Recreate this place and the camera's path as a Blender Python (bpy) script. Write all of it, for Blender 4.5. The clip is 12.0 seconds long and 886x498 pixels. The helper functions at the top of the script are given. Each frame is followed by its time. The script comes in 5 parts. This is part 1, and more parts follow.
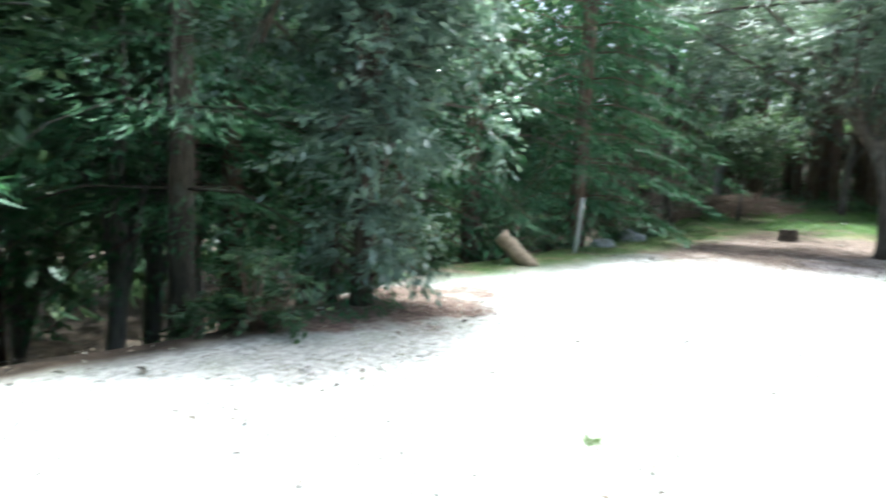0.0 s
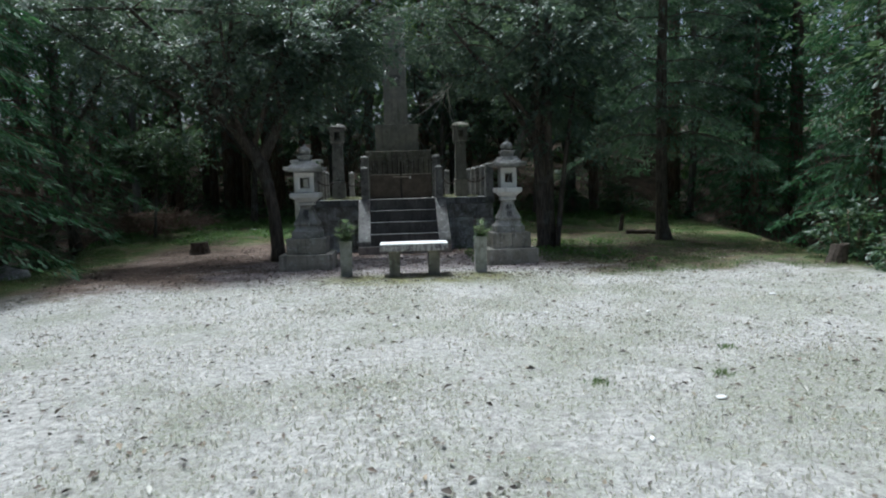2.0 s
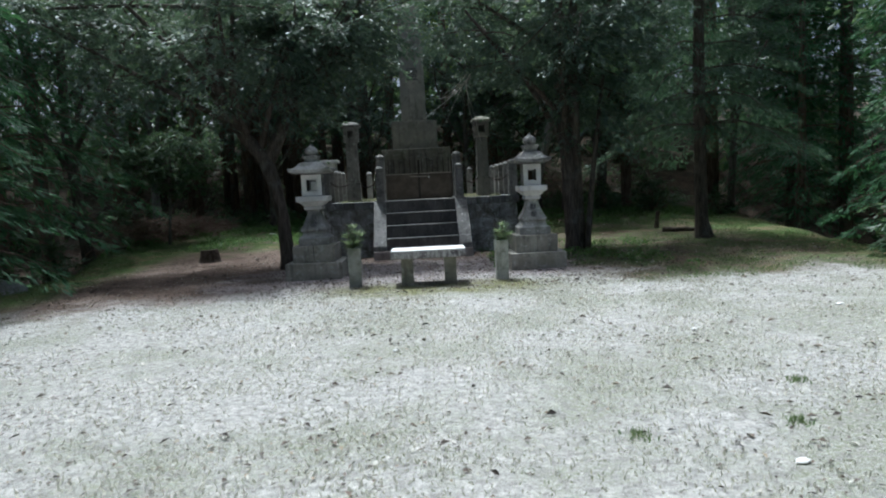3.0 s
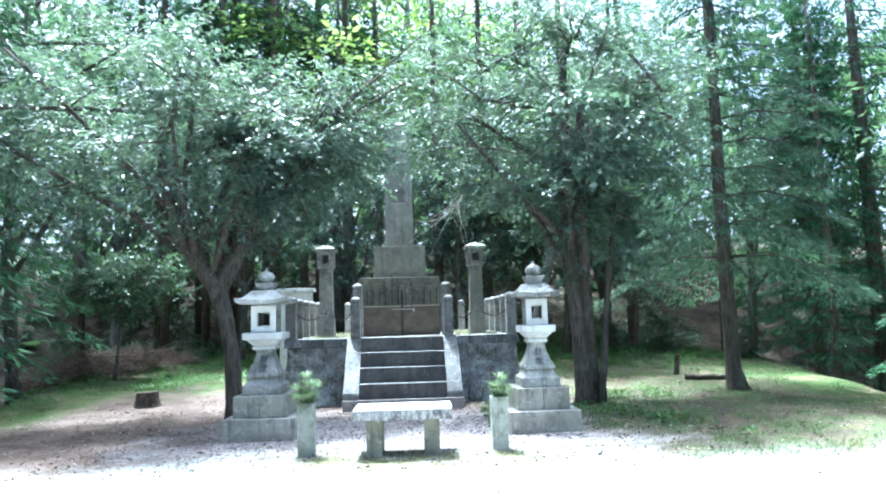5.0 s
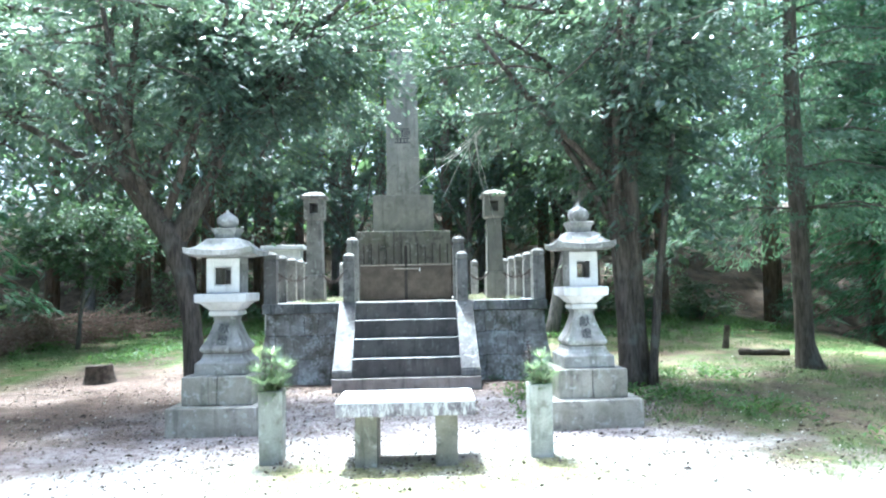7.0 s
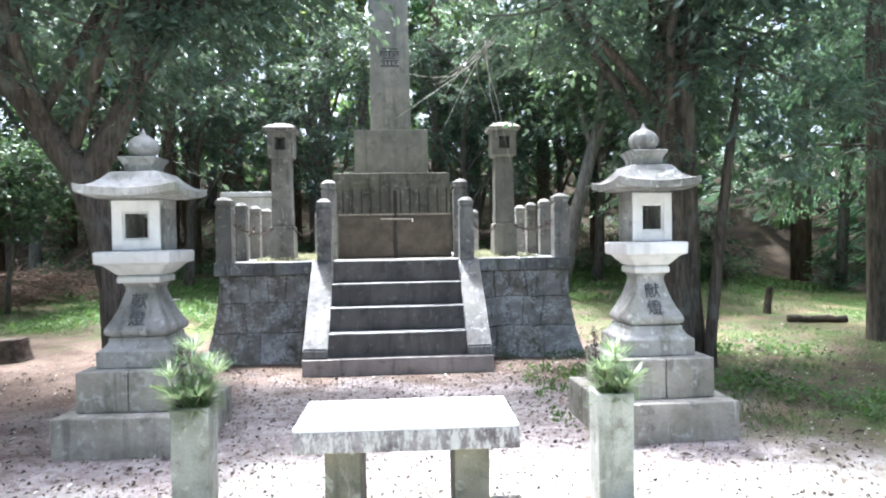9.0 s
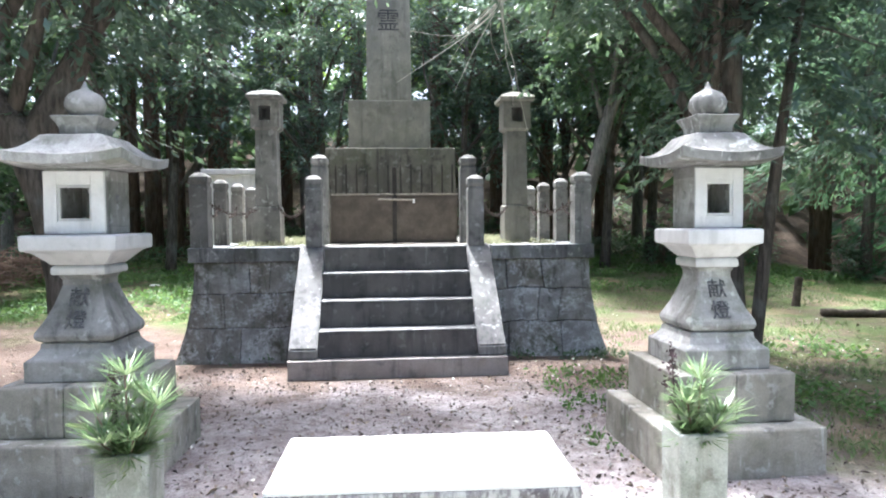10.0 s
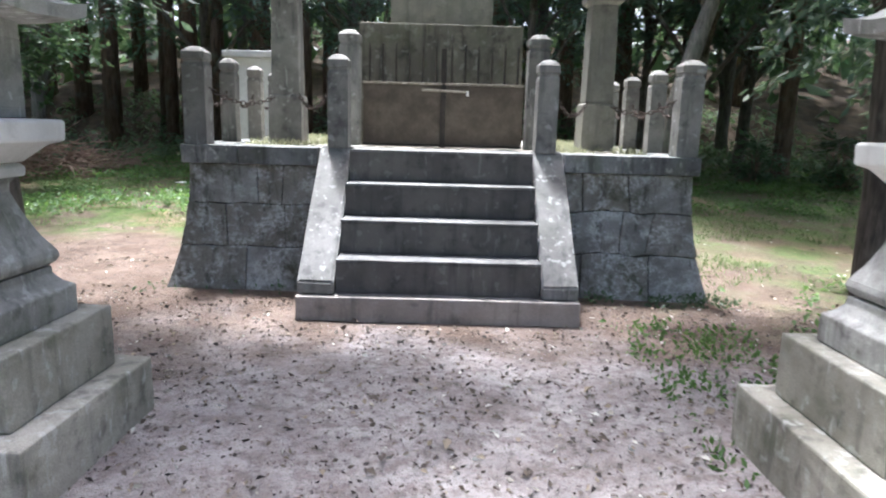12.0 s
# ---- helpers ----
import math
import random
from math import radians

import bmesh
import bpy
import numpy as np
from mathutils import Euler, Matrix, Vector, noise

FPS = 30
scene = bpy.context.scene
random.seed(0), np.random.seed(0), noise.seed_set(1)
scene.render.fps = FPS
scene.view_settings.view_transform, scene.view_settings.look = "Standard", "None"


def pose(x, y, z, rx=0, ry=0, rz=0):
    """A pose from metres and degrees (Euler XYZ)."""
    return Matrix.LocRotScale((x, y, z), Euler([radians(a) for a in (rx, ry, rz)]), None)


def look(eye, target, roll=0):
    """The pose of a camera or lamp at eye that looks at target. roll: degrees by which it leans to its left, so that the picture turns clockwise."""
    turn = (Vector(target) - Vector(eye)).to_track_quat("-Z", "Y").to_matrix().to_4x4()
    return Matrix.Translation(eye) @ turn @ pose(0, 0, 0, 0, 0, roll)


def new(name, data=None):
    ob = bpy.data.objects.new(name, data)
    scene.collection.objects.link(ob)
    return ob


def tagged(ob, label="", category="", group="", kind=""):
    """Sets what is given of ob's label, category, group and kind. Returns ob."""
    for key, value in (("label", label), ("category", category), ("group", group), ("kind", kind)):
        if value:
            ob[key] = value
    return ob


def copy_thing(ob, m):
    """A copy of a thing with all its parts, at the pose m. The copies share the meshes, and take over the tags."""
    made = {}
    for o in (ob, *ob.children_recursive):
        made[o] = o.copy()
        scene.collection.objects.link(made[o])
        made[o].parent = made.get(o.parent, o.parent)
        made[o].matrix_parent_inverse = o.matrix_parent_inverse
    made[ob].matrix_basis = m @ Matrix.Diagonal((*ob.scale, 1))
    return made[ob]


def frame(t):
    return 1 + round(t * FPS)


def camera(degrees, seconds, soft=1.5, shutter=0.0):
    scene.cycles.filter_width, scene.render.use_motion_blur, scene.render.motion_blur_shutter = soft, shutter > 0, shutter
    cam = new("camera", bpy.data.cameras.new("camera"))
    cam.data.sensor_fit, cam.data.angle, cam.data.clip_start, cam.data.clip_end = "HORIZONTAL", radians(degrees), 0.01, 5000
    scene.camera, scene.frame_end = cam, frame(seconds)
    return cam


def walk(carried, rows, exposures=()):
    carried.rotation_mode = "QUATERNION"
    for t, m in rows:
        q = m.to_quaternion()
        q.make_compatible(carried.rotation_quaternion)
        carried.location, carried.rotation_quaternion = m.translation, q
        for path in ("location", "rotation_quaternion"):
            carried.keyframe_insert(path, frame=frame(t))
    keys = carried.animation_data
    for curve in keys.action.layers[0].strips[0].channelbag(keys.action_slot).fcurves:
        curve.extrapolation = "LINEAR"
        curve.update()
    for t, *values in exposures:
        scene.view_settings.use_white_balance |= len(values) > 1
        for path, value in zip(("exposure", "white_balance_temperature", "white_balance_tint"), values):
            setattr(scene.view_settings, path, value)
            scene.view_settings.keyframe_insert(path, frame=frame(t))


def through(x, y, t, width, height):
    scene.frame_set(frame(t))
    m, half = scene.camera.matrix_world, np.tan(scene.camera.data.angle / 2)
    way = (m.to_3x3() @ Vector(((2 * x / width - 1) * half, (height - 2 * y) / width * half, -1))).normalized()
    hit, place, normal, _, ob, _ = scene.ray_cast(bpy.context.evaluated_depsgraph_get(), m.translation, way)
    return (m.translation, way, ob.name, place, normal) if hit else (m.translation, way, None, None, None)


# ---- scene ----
cam = camera(68.3, 12.0, soft=2.0, shutter=0.25)
PATH = [
    (0, (-0.963, -16.074, 1.324), (-2.247, -14.56, 1.083), 2.3),
    (0.2, (-0.794, -16.012, 1.347), (-1.831, -14.315, 1.139), 1.6),
    (0.3, (-0.744, -15.98, 1.348), (-1.625, -14.194, 1.164), 1.0),
    (0.5, (-0.718, -15.89, 1.351), (-1.284, -13.98, 1.177), 0.6),
    (1, (-0.671, -15.547, 1.345), (-0.73, -13.559, 1.131), -0.3),
    (1.5, (-0.52, -15.175, 1.343), (-0.33, -13.199, 1.1), -2.7),
    (2, (-0.422, -14.73, 1.354), (-0.246, -12.746, 1.168), -1.5),
    (2.5, (-0.309, -14.289, 1.362), (-0.095, -12.311, 1.157), -2.3),
    (3, (-0.132, -13.828, 1.379), (-0.052, -11.839, 1.19), -2.8),
    (3.5, (-0.064, -13.324, 1.377), (0.102, -11.34, 1.186), -2.0),
    (3.7, (-0.007, -13.124, 1.374), (0.073, -11.128, 1.271), -2.1),
    (5.3, (0.099, -11.457, 1.492), (0.222, -9.472, 1.7), -1.3),
    (5.5, (0.1, -11.215, 1.472), (0.247, -9.23, 1.665), -1.6),
    (6, (0.171, -10.702, 1.45), (0.352, -8.718, 1.624), -1.7),
    (6.5, (0.078, -10.203, 1.421), (0.255, -8.218, 1.584), -1.5),
    (7, (0.083, -9.673, 1.386), (0.181, -7.678, 1.493), -1.1),
    (7.2, (0.08, -9.486, 1.398), (0.156, -7.488, 1.458), -1.1),
    (8.8, (-0.032, -7.904, 1.403), (0.082, -5.907, 1.377), -1.1),
    (9, (-0.018, -7.718, 1.387), (0.13, -5.723, 1.353), -1.0),
    (9.5, (-0.015, -7.223, 1.391), (0.141, -5.23, 1.34), -1.2),
    (10, (-0.09, -6.812, 1.392), (0.08, -4.821, 1.306), -0.5),
    (10.5, (0.0, -6.384, 1.374), (0.162, -4.395, 1.238), -0.3),
    (11, (-0.019, -6.022, 1.361), (0.168, -4.044, 1.132), 0.2),
    (11.5, (0.025, -5.681, 1.315), (0.182, -3.718, 0.963), 0.8),
    (12, (0.011, -5.368, 1.365), (0.019, -3.405, 0.984), 1.6),
]
# seconds, stops, kelvin, tint
EXPOSURES = [
    (0.0, 2.2, 5500, 0), (0.3, 1.8, 5500, 1), (0.6, 1.25, 5450, 2), (1.0, 0.3, 5450, 4), (1.5, -0.08, 5450, 4), (2.5, 0.1, 5450, 4), (3.7, 0.2, 5450, 4),
    (5.3, 2.75, 4800, -1), (6.0, 2.72, 4950, 0), (7.2, 2.82, 5150, 2), (8.8, 2.58, 5600, 10), (10.0, 2.45, 5650, 11), (12.0, 2.12, 5700, 11),
]
walk(cam, [(t, look(eye, target, roll)) for t, eye, target, roll in PATH], EXPOSURES)

# ---- light ----
world = bpy.data.worlds.new("sky")
scene.world = world
world.use_nodes = True
_n = world.node_tree.nodes
_sky = _n.new("ShaderNodeTexSky")
_sky.sky_type = "NISHITA"
_sky.sun_disc = False
_sky.sun_elevation = radians(71)
_sky.sun_rotation = radians(340)
_sky.air_density, _sky.dust_density, _sky.ozone_density = 0.7, 8.0, 0.6
world.node_tree.links.new(_sky.outputs[0], _n["Background"].inputs[0])
_n["Background"].inputs[1].default_value = 0.15
sun_data = bpy.data.lights.new("sun", "SUN")
sun_data.energy, sun_data.angle, sun_data.color = 3.6, radians(5), (1.0, 0.97, 0.91)
sun = new("sun", sun_data)
sun.matrix_world = look((-1.0, 2.8, 8.8), (0, 0, 0))


# ---- materials ----
class Nodes:
    """A short way to write node trees."""

    def __init__(self, name):
        self.mat = bpy.data.materials.new(name)
        self.mat.use_nodes = True
        self.tree = self.mat.node_tree
        self.bsdf = self.tree.nodes["Principled BSDF"]
        self.out = self.tree.nodes["Material Output"]
        self.geo = self.tree.nodes.new("ShaderNodeNewGeometry")
        self.pos = self.geo.outputs["Position"]

    def put(self, socket, value):
        if isinstance(value, bpy.types.NodeSocket):
            self.tree.links.new(value, socket)
        elif isinstance(value, tuple) and len(value) == 3 and socket.type == "RGBA":
            socket.default_value = (*value, 1)
        else:
            socket.default_value = value

    def node(self, kind, **values):
        n = self.tree.nodes.new(kind)
        for key, value in values.items():
            self.put(n.inputs[key.replace("_", " ")], value)
        return n

    def scaled(self, sx, sy, sz, ob=False):
        src = self.pos
        if ob:
            src = self.tree.nodes.new("ShaderNodeTexCoord").outputs["Object"]
        n = self.tree.nodes.new("ShaderNodeVectorMath")
        n.operation = "MULTIPLY"
        self.put(n.inputs[0], src)
        n.inputs[1].default_value = (sx, sy, sz)
        return n.outputs[0]

    def noise(self, scale, detail=4.0, rough=0.55, vector=None):
        n = self.node("ShaderNodeTexNoise", Scale=scale, Detail=detail, Roughness=rough)
        self.put(n.inputs["Vector"], vector or self.pos)
        return n.outputs["Fac"]

    def cells(self, scale, vector=None, feature="F1"):
        n = self.node("ShaderNodeTexVoronoi", Scale=scale)
        n.feature = feature
        self.put(n.inputs["Vector"], vector or self.pos)
        return n.outputs["Distance"]

    def span(self, value, low, high, a=0.0, b=1.0):
        n = self.tree.nodes.new("ShaderNodeMapRange")
        n.interpolation_type = "SMOOTHSTEP"
        for i, v in enumerate((value, low, high, a, b)):
            self.put(n.inputs[i], v)
        return n.outputs[0]

    def math(self, op, a, b=0.0):
        n = self.tree.nodes.new("ShaderNodeMath")
        n.operation = op
        self.put(n.inputs[0], a)
        self.put(n.inputs[1], b)
        return n.outputs[0]

    def mix(self, fac, a, b, blend="MIX"):
        n = self.tree.nodes.new("ShaderNodeMix")
        n.data_type, n.blend_type = "RGBA", blend
        self.put(n.inputs["Factor"], fac)
        self.put(n.inputs[6], a)
        self.put(n.inputs[7], b)
        return n.outputs[2]

    def bump(self, height, strength=0.4, distance=0.01):
        n = self.node("ShaderNodeBump", Strength=strength, Distance=distance, Height=height)
        self.put(self.bsdf.inputs["Normal"], n.outputs[0])

    def done(self, colour, rough=0.85, spec=0.3):
        self.put(self.bsdf.inputs["Base Color"], colour)
        self.put(self.bsdf.inputs["Roughness"], rough)
        self.bsdf.inputs["Specular IOR Level"].default_value = spec
        return self.mat


def stone(name, light, dark, stain=(0.03, 0.03, 0.032), stains=0.35, lichen=0.2, moss=0.0, grain=1.0):
    """Weathered cut stone: blotches, rain streaks, pale lichen, a little moss, speckled grain."""
    m = Nodes(name)
    col = m.mix(m.span(m.noise(2.6, 6, 0.6), 0.32, 0.68), dark, light)
    streak = m.noise(1.0, 5, 0.6, m.scaled(11, 11, 1.1))
    col = m.mix(m.math("MULTIPLY", m.span(streak, 0.5, 0.72), stains), col, stain)
    blot = m.noise(7.0, 7, 0.65)
    col = m.mix(m.math("MULTIPLY", m.span(blot, 0.52, 0.7), stains), col, stain)
    drips = m.noise(1.0, 4, 0.6, m.scaled(24, 24, 5))
    spots = m.math("MULTIPLY", m.math("MAXIMUM", m.span(m.noise(13.0, 3, 0.5), 0.6, 0.68), m.span(drips, 0.6, 0.7)), lichen)
    col = m.mix(spots, col, (0.55, 0.56, 0.53))
    if moss:
        green = m.math("MULTIPLY", m.span(m.noise(4.5, 6, 0.7), 0.48, 0.66), moss)
        col = m.mix(green, col, (0.07, 0.085, 0.03))
    own = m.tree.nodes.new("ShaderNodeObjectInfo").outputs["Random"]
    col = m.mix(1.0, col, m.span(own, 0.0, 1.0, 0.8, 1.12), "MULTIPLY")
    fine = m.noise(190.0, 2, 0.6)
    col = m.mix(m.span(fine, 0.35, 0.65, 0.0, 0.3 * grain), col, (0.08, 0.08, 0.085), "MIX")
    height = m.math("ADD", m.math("MULTIPLY", fine, 0.35), m.noise(35.0, 5, 0.65))
    m.bump(height, 0.35, 0.006)
    return m.done(col, m.span(blot, 0.3, 0.7, 0.75, 0.95), 0.25)


def leaf(name, a, b, young, gloss=0.38, through=0.3, wax=0.5):
    """Leaves: each one its own green, a waxy upper side, light shining through."""
    m = Nodes(name)
    ran = m.geo.outputs["Random Per Island"]
    col = m.mix(ran, a, b)
    col = m.mix(m.span(ran, 0.86, 1.0), col, young)
    col = m.mix(m.span(m.noise(0.9, 3), 0.42, 0.68, 0.0, 0.55), col, a)
    m.done(col, gloss, wax)
    tr = m.node("ShaderNodeBsdfTranslucent", Color=m.mix(0.5, col, young))
    mixed = m.node("ShaderNodeMixShader", Fac=through)
    m.put(mixed.inputs[1], m.bsdf.outputs[0])
    m.put(mixed.inputs[2], tr.outputs[0])
    m.put(m.out.inputs["Surface"], mixed.outputs[0])
    return m.mat


def bark(name, a, b, scale=1.0):
    m = Nodes(name)
    ridges = m.noise(1.0, 6, 0.7, m.scaled(26 * scale, 26 * scale, 4 * scale))
    col = m.mix(m.span(ridges, 0.35, 0.65), a, b)
    col = m.mix(m.span(m.noise(3.0, 5), 0.52, 0.72, 0.0, 0.5), col, (0.19, 0.2, 0.17))
    m.bump(ridges, 0.7, 0.02)
    return m.done(col, 0.92, 0.15)


def plain(name, a, b, scale=6.0, rough=0.8, metal=0.0, bump=0.2):
    m = Nodes(name)
    n = m.noise(scale, 6, 0.65)
    col = m.mix(m.span(n, 0.35, 0.65), a, b)
    col = m.mix(m.span(m.noise(scale * 9, 3), 0.4, 0.7, 0.0, 0.35), col, a)
    m.bump(m.noise(scale * 12, 4), bump, 0.004)
    m.bsdf.inputs["Metallic"].default_value = metal
    return m.done(col, rough)


def rubble(name):
    """Rough blue-grey wall stone with chalky lichen, water runs, brown weathering and moss."""
    m = Nodes(name)
    own = m.tree.nodes.new("ShaderNodeObjectInfo").outputs["Random"]
    col = m.mix(m.span(m.noise(3.2, 7, 0.7), 0.3, 0.7), (0.2, 0.2, 0.192), (0.44, 0.44, 0.43))
    col = m.mix(m.span(own, 0.0, 1.0, 0.0, 0.65), col, (0.2, 0.18, 0.145))
    runs = m.noise(1.0, 6, 0.7, m.scaled(15, 15, 2.2))
    col = m.mix(m.span(runs, 0.5, 0.68, 0.0, 0.7), col, (0.045, 0.043, 0.036))
    chalk = m.math("MULTIPLY", m.span(m.noise(6.5, 8, 0.75), 0.45, 0.6), m.span(m.noise(30.0, 5, 0.75), 0.42, 0.56))
    col = m.mix(m.math("MULTIPLY", chalk, 0.85), col, (0.58, 0.6, 0.6))
    col = m.mix(m.span(m.noise(2.1, 7, 0.72), 0.53, 0.66, 0.0, 0.8), col, (0.055, 0.06, 0.026))
    fine = m.noise(150.0, 3, 0.65)
    col = m.mix(m.span(fine, 0.4, 0.65, 0.0, 0.3), col, (0.06, 0.06, 0.06))
    m.bump(m.math("ADD", m.math("MULTIPLY", fine, 0.2), m.noise(22.0, 7, 0.7)), 0.9, 0.02)
    return m.done(col, 0.93, 0.15)


LANTERN_WHITE = stone("pale_cut_stone", (0.68, 0.675, 0.655), (0.54, 0.535, 0.515), stains=0.18, lichen=0.15, grain=0.3)
LANTERN_GREY = stone("lantern_granite", (0.44, 0.435, 0.41), (0.25, 0.247, 0.228), (0.06, 0.06, 0.055), 0.55, 0.65, moss=0.4)
ROOF_STONE = stone("lantern_roof_stone", (0.35, 0.345, 0.33), (0.18, 0.178, 0.165), (0.05, 0.05, 0.045), 0.6, 0.75, moss=0.3)
BASE_STONE = stone("lantern_base_stone", (0.42, 0.4, 0.345), (0.25, 0.24, 0.2), stains=0.5, lichen=0.5, moss=0.3)
WALL_STONE = rubble("dark_wall_stone")
COPING = stone("coping_stone", (0.27, 0.275, 0.275), (0.12, 0.122, 0.12), stains=0.7, lichen=0.5, moss=0.35)
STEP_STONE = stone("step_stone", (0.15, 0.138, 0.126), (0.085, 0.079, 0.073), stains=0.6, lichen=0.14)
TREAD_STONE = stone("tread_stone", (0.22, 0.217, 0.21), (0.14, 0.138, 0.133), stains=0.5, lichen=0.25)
PLINTH_STONE = stone("plinth_concrete", (0.34, 0.3, 0.27), (0.22, 0.19, 0.17), stains=0.45, lichen=0.1)
RAIL_STONE = stone("balustrade_stone", (0.27, 0.262, 0.25), (0.165, 0.16, 0.152), stains=0.5, lichen=0.6, moss=0.15)
POST_STONE = stone("post_stone", (0.3, 0.29, 0.27), (0.165, 0.158, 0.145), stains=0.55, lichen=0.4, moss=0.12)
STELE_STONE = stone("stele_stone", (0.27, 0.26, 0.215), (0.18, 0.175, 0.15), (0.07, 0.068, 0.055), 0.5, 0.1, moss=0.2)
BLOCK_STONE = stone("stained_block_stone", (0.2, 0.19, 0.15), (0.11, 0.105, 0.085), (0.025, 0.025, 0.022), 0.75, 0.2, moss=0.35)
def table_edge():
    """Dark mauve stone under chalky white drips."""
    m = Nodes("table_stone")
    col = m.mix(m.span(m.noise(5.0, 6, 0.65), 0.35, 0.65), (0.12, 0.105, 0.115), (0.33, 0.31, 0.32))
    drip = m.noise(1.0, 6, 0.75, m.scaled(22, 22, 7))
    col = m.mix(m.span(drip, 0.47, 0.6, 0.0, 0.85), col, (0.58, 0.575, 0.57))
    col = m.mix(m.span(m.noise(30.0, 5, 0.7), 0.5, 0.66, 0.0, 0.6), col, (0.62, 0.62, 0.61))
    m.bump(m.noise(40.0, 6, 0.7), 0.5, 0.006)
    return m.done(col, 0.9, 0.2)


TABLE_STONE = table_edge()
TABLE_TOP = stone("sky_lit_table_top", (0.8, 0.8, 0.79), (0.72, 0.72, 0.71), (0.4, 0.4, 0.4), 0.15, 0.1, grain=0.3)
VASE_STONE = stone("vase_stone", (0.52, 0.53, 0.5), (0.33, 0.34, 0.31), (0.14, 0.125, 0.09), 0.65, 0.75, moss=0.35)
WHITE_STONE = stone("white_slab_stone", (0.76, 0.76, 0.74), (0.6, 0.6, 0.58), stains=0.2, lichen=0.1)
CARVED = plain("worn_carving", (0.06, 0.06, 0.062), (0.15, 0.15, 0.152), 60)
INK = plain("dark_engraving", (0.03, 0.03, 0.031), (0.085, 0.085, 0.088), 40)
JOINT = plain("dark_joint", (0.03, 0.03, 0.028), (0.06, 0.058, 0.05), 8)
IRON = plain("rusty_iron", (0.075, 0.06, 0.048), (0.125, 0.105, 0.082), 5, 0.75, 0.1)
# pale for sky light along the gate's ledge and for the worn latch
WORN_LIT_IRON = plain("worn_lit_iron", (0.2, 0.17, 0.13), (0.38, 0.35, 0.3), 40, 0.8, 0.0)
IRON_BAR = plain("dark_iron", (0.03, 0.027, 0.024), (0.055, 0.046, 0.038), 9, 0.75, 0.1)
RUST = plain("rusted_chain", (0.035, 0.026, 0.022), (0.075, 0.052, 0.042), 30, 0.85, 0.1)
BARK_DARK = bark("dark_bark", (0.05, 0.042, 0.035), (0.13, 0.11, 0.09))
BARK_CEDAR = bark("cedar_bark", (0.075, 0.05, 0.038), (0.19, 0.135, 0.1), 0.7)
BARK_GREY = bark("grey_bark", (0.09, 0.085, 0.075), (0.2, 0.185, 0.165))
CUT_WOOD = plain("weathered_wood", (0.2, 0.15, 0.1), (0.36, 0.29, 0.21), 12, 0.9)
OLD_WOOD = plain("rotten_stump_wood", (0.05, 0.04, 0.032), (0.12, 0.1, 0.08), 14, 0.95, bump=0.6)
LEAF_GLOSS = leaf("glossy_evergreen_leaf", (0.05, 0.097, 0.075), (0.085, 0.143, 0.11), (0.19, 0.26, 0.11), 0.4, 0.42, 0.75)
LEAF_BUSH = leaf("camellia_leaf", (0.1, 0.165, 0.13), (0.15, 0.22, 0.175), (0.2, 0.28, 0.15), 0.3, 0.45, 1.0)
LEAF_WOOD = leaf("woodland_leaf", (0.042, 0.09, 0.048), (0.072, 0.14, 0.068), (0.18, 0.26, 0.095), 0.42, 0.45)
LEAF_CEDAR = leaf("cedar_needles", (0.034, 0.1, 0.046), (0.055, 0.152, 0.06), (0.1, 0.22, 0.075), 0.6, 0.35, 0.3)
LEAF_WISPY = leaf("wispy_conifer_needles", (0.045, 0.095, 0.058), (0.07, 0.13, 0.075), (0.12, 0.19, 0.09), 0.55, 0.4, 0.3)
LEAF_MAPLE = leaf("bright_woodland_leaf", (0.13, 0.26, 0.06), (0.2, 0.34, 0.075), (0.36, 0.44, 0.1), 0.45, 0.65)
LEAF_PINE = leaf("pine_needles", (0.085, 0.17, 0.06), (0.16, 0.25, 0.095), (0.42, 0.45, 0.27), 0.4, 0.35)
LEAF_FERN = leaf("undergrowth_leaf", (0.05, 0.12, 0.035), (0.1, 0.2, 0.05), (0.2, 0.32, 0.07), 0.45, 0.45)
GRASS = leaf("grass_blades", (0.09, 0.17, 0.06), (0.14, 0.235, 0.085), (0.3, 0.32, 0.15), 0.6, 0.45)
DRY_GRASS = leaf("dry_grass_blades", (0.17, 0.2, 0.1), (0.26, 0.27, 0.16), (0.42, 0.4, 0.28), 0.7, 0.4)
STUBBLE = leaf("bleached_stubble", (0.42, 0.42, 0.32), (0.66, 0.65, 0.55), (0.8, 0.79, 0.73), 0.8, 0.4, 0.2)
PAPER = plain("white_paper", (0.75, 0.75, 0.73), (0.82, 0.82, 0.8), 10, 0.6)
PALE_TWIG = plain("bleached_twigs", (0.3, 0.28, 0.24), (0.5, 0.48, 0.43), 15, 0.9)
DRY_FLOWER = plain("dried_flower_purple", (0.05, 0.034, 0.038), (0.14, 0.1, 0.1), 40, 0.95)
PALE_LEAF = plain("pale_broad_leaf", (0.42, 0.5, 0.27), (0.62, 0.66, 0.48), 18, 0.4)
TWIG = plain("dry_twigs", (0.13, 0.085, 0.065), (0.3, 0.22, 0.17), 15, 0.95)


def litter_material():
    m = Nodes("fallen_leaf")
    ran = m.geo.outputs["Random Per Island"]
    col = m.mix(m.span(ran, 0.0, 0.6), (0.05, 0.042, 0.036), (0.14, 0.11, 0.085))
    col = m.mix(m.span(ran, 0.6, 0.85), col, (0.3, 0.25, 0.18))
    col = m.mix(m.span(ran, 0.88, 0.94), col, (0.55, 0.54, 0.48))
    return m.done(col, 0.75)


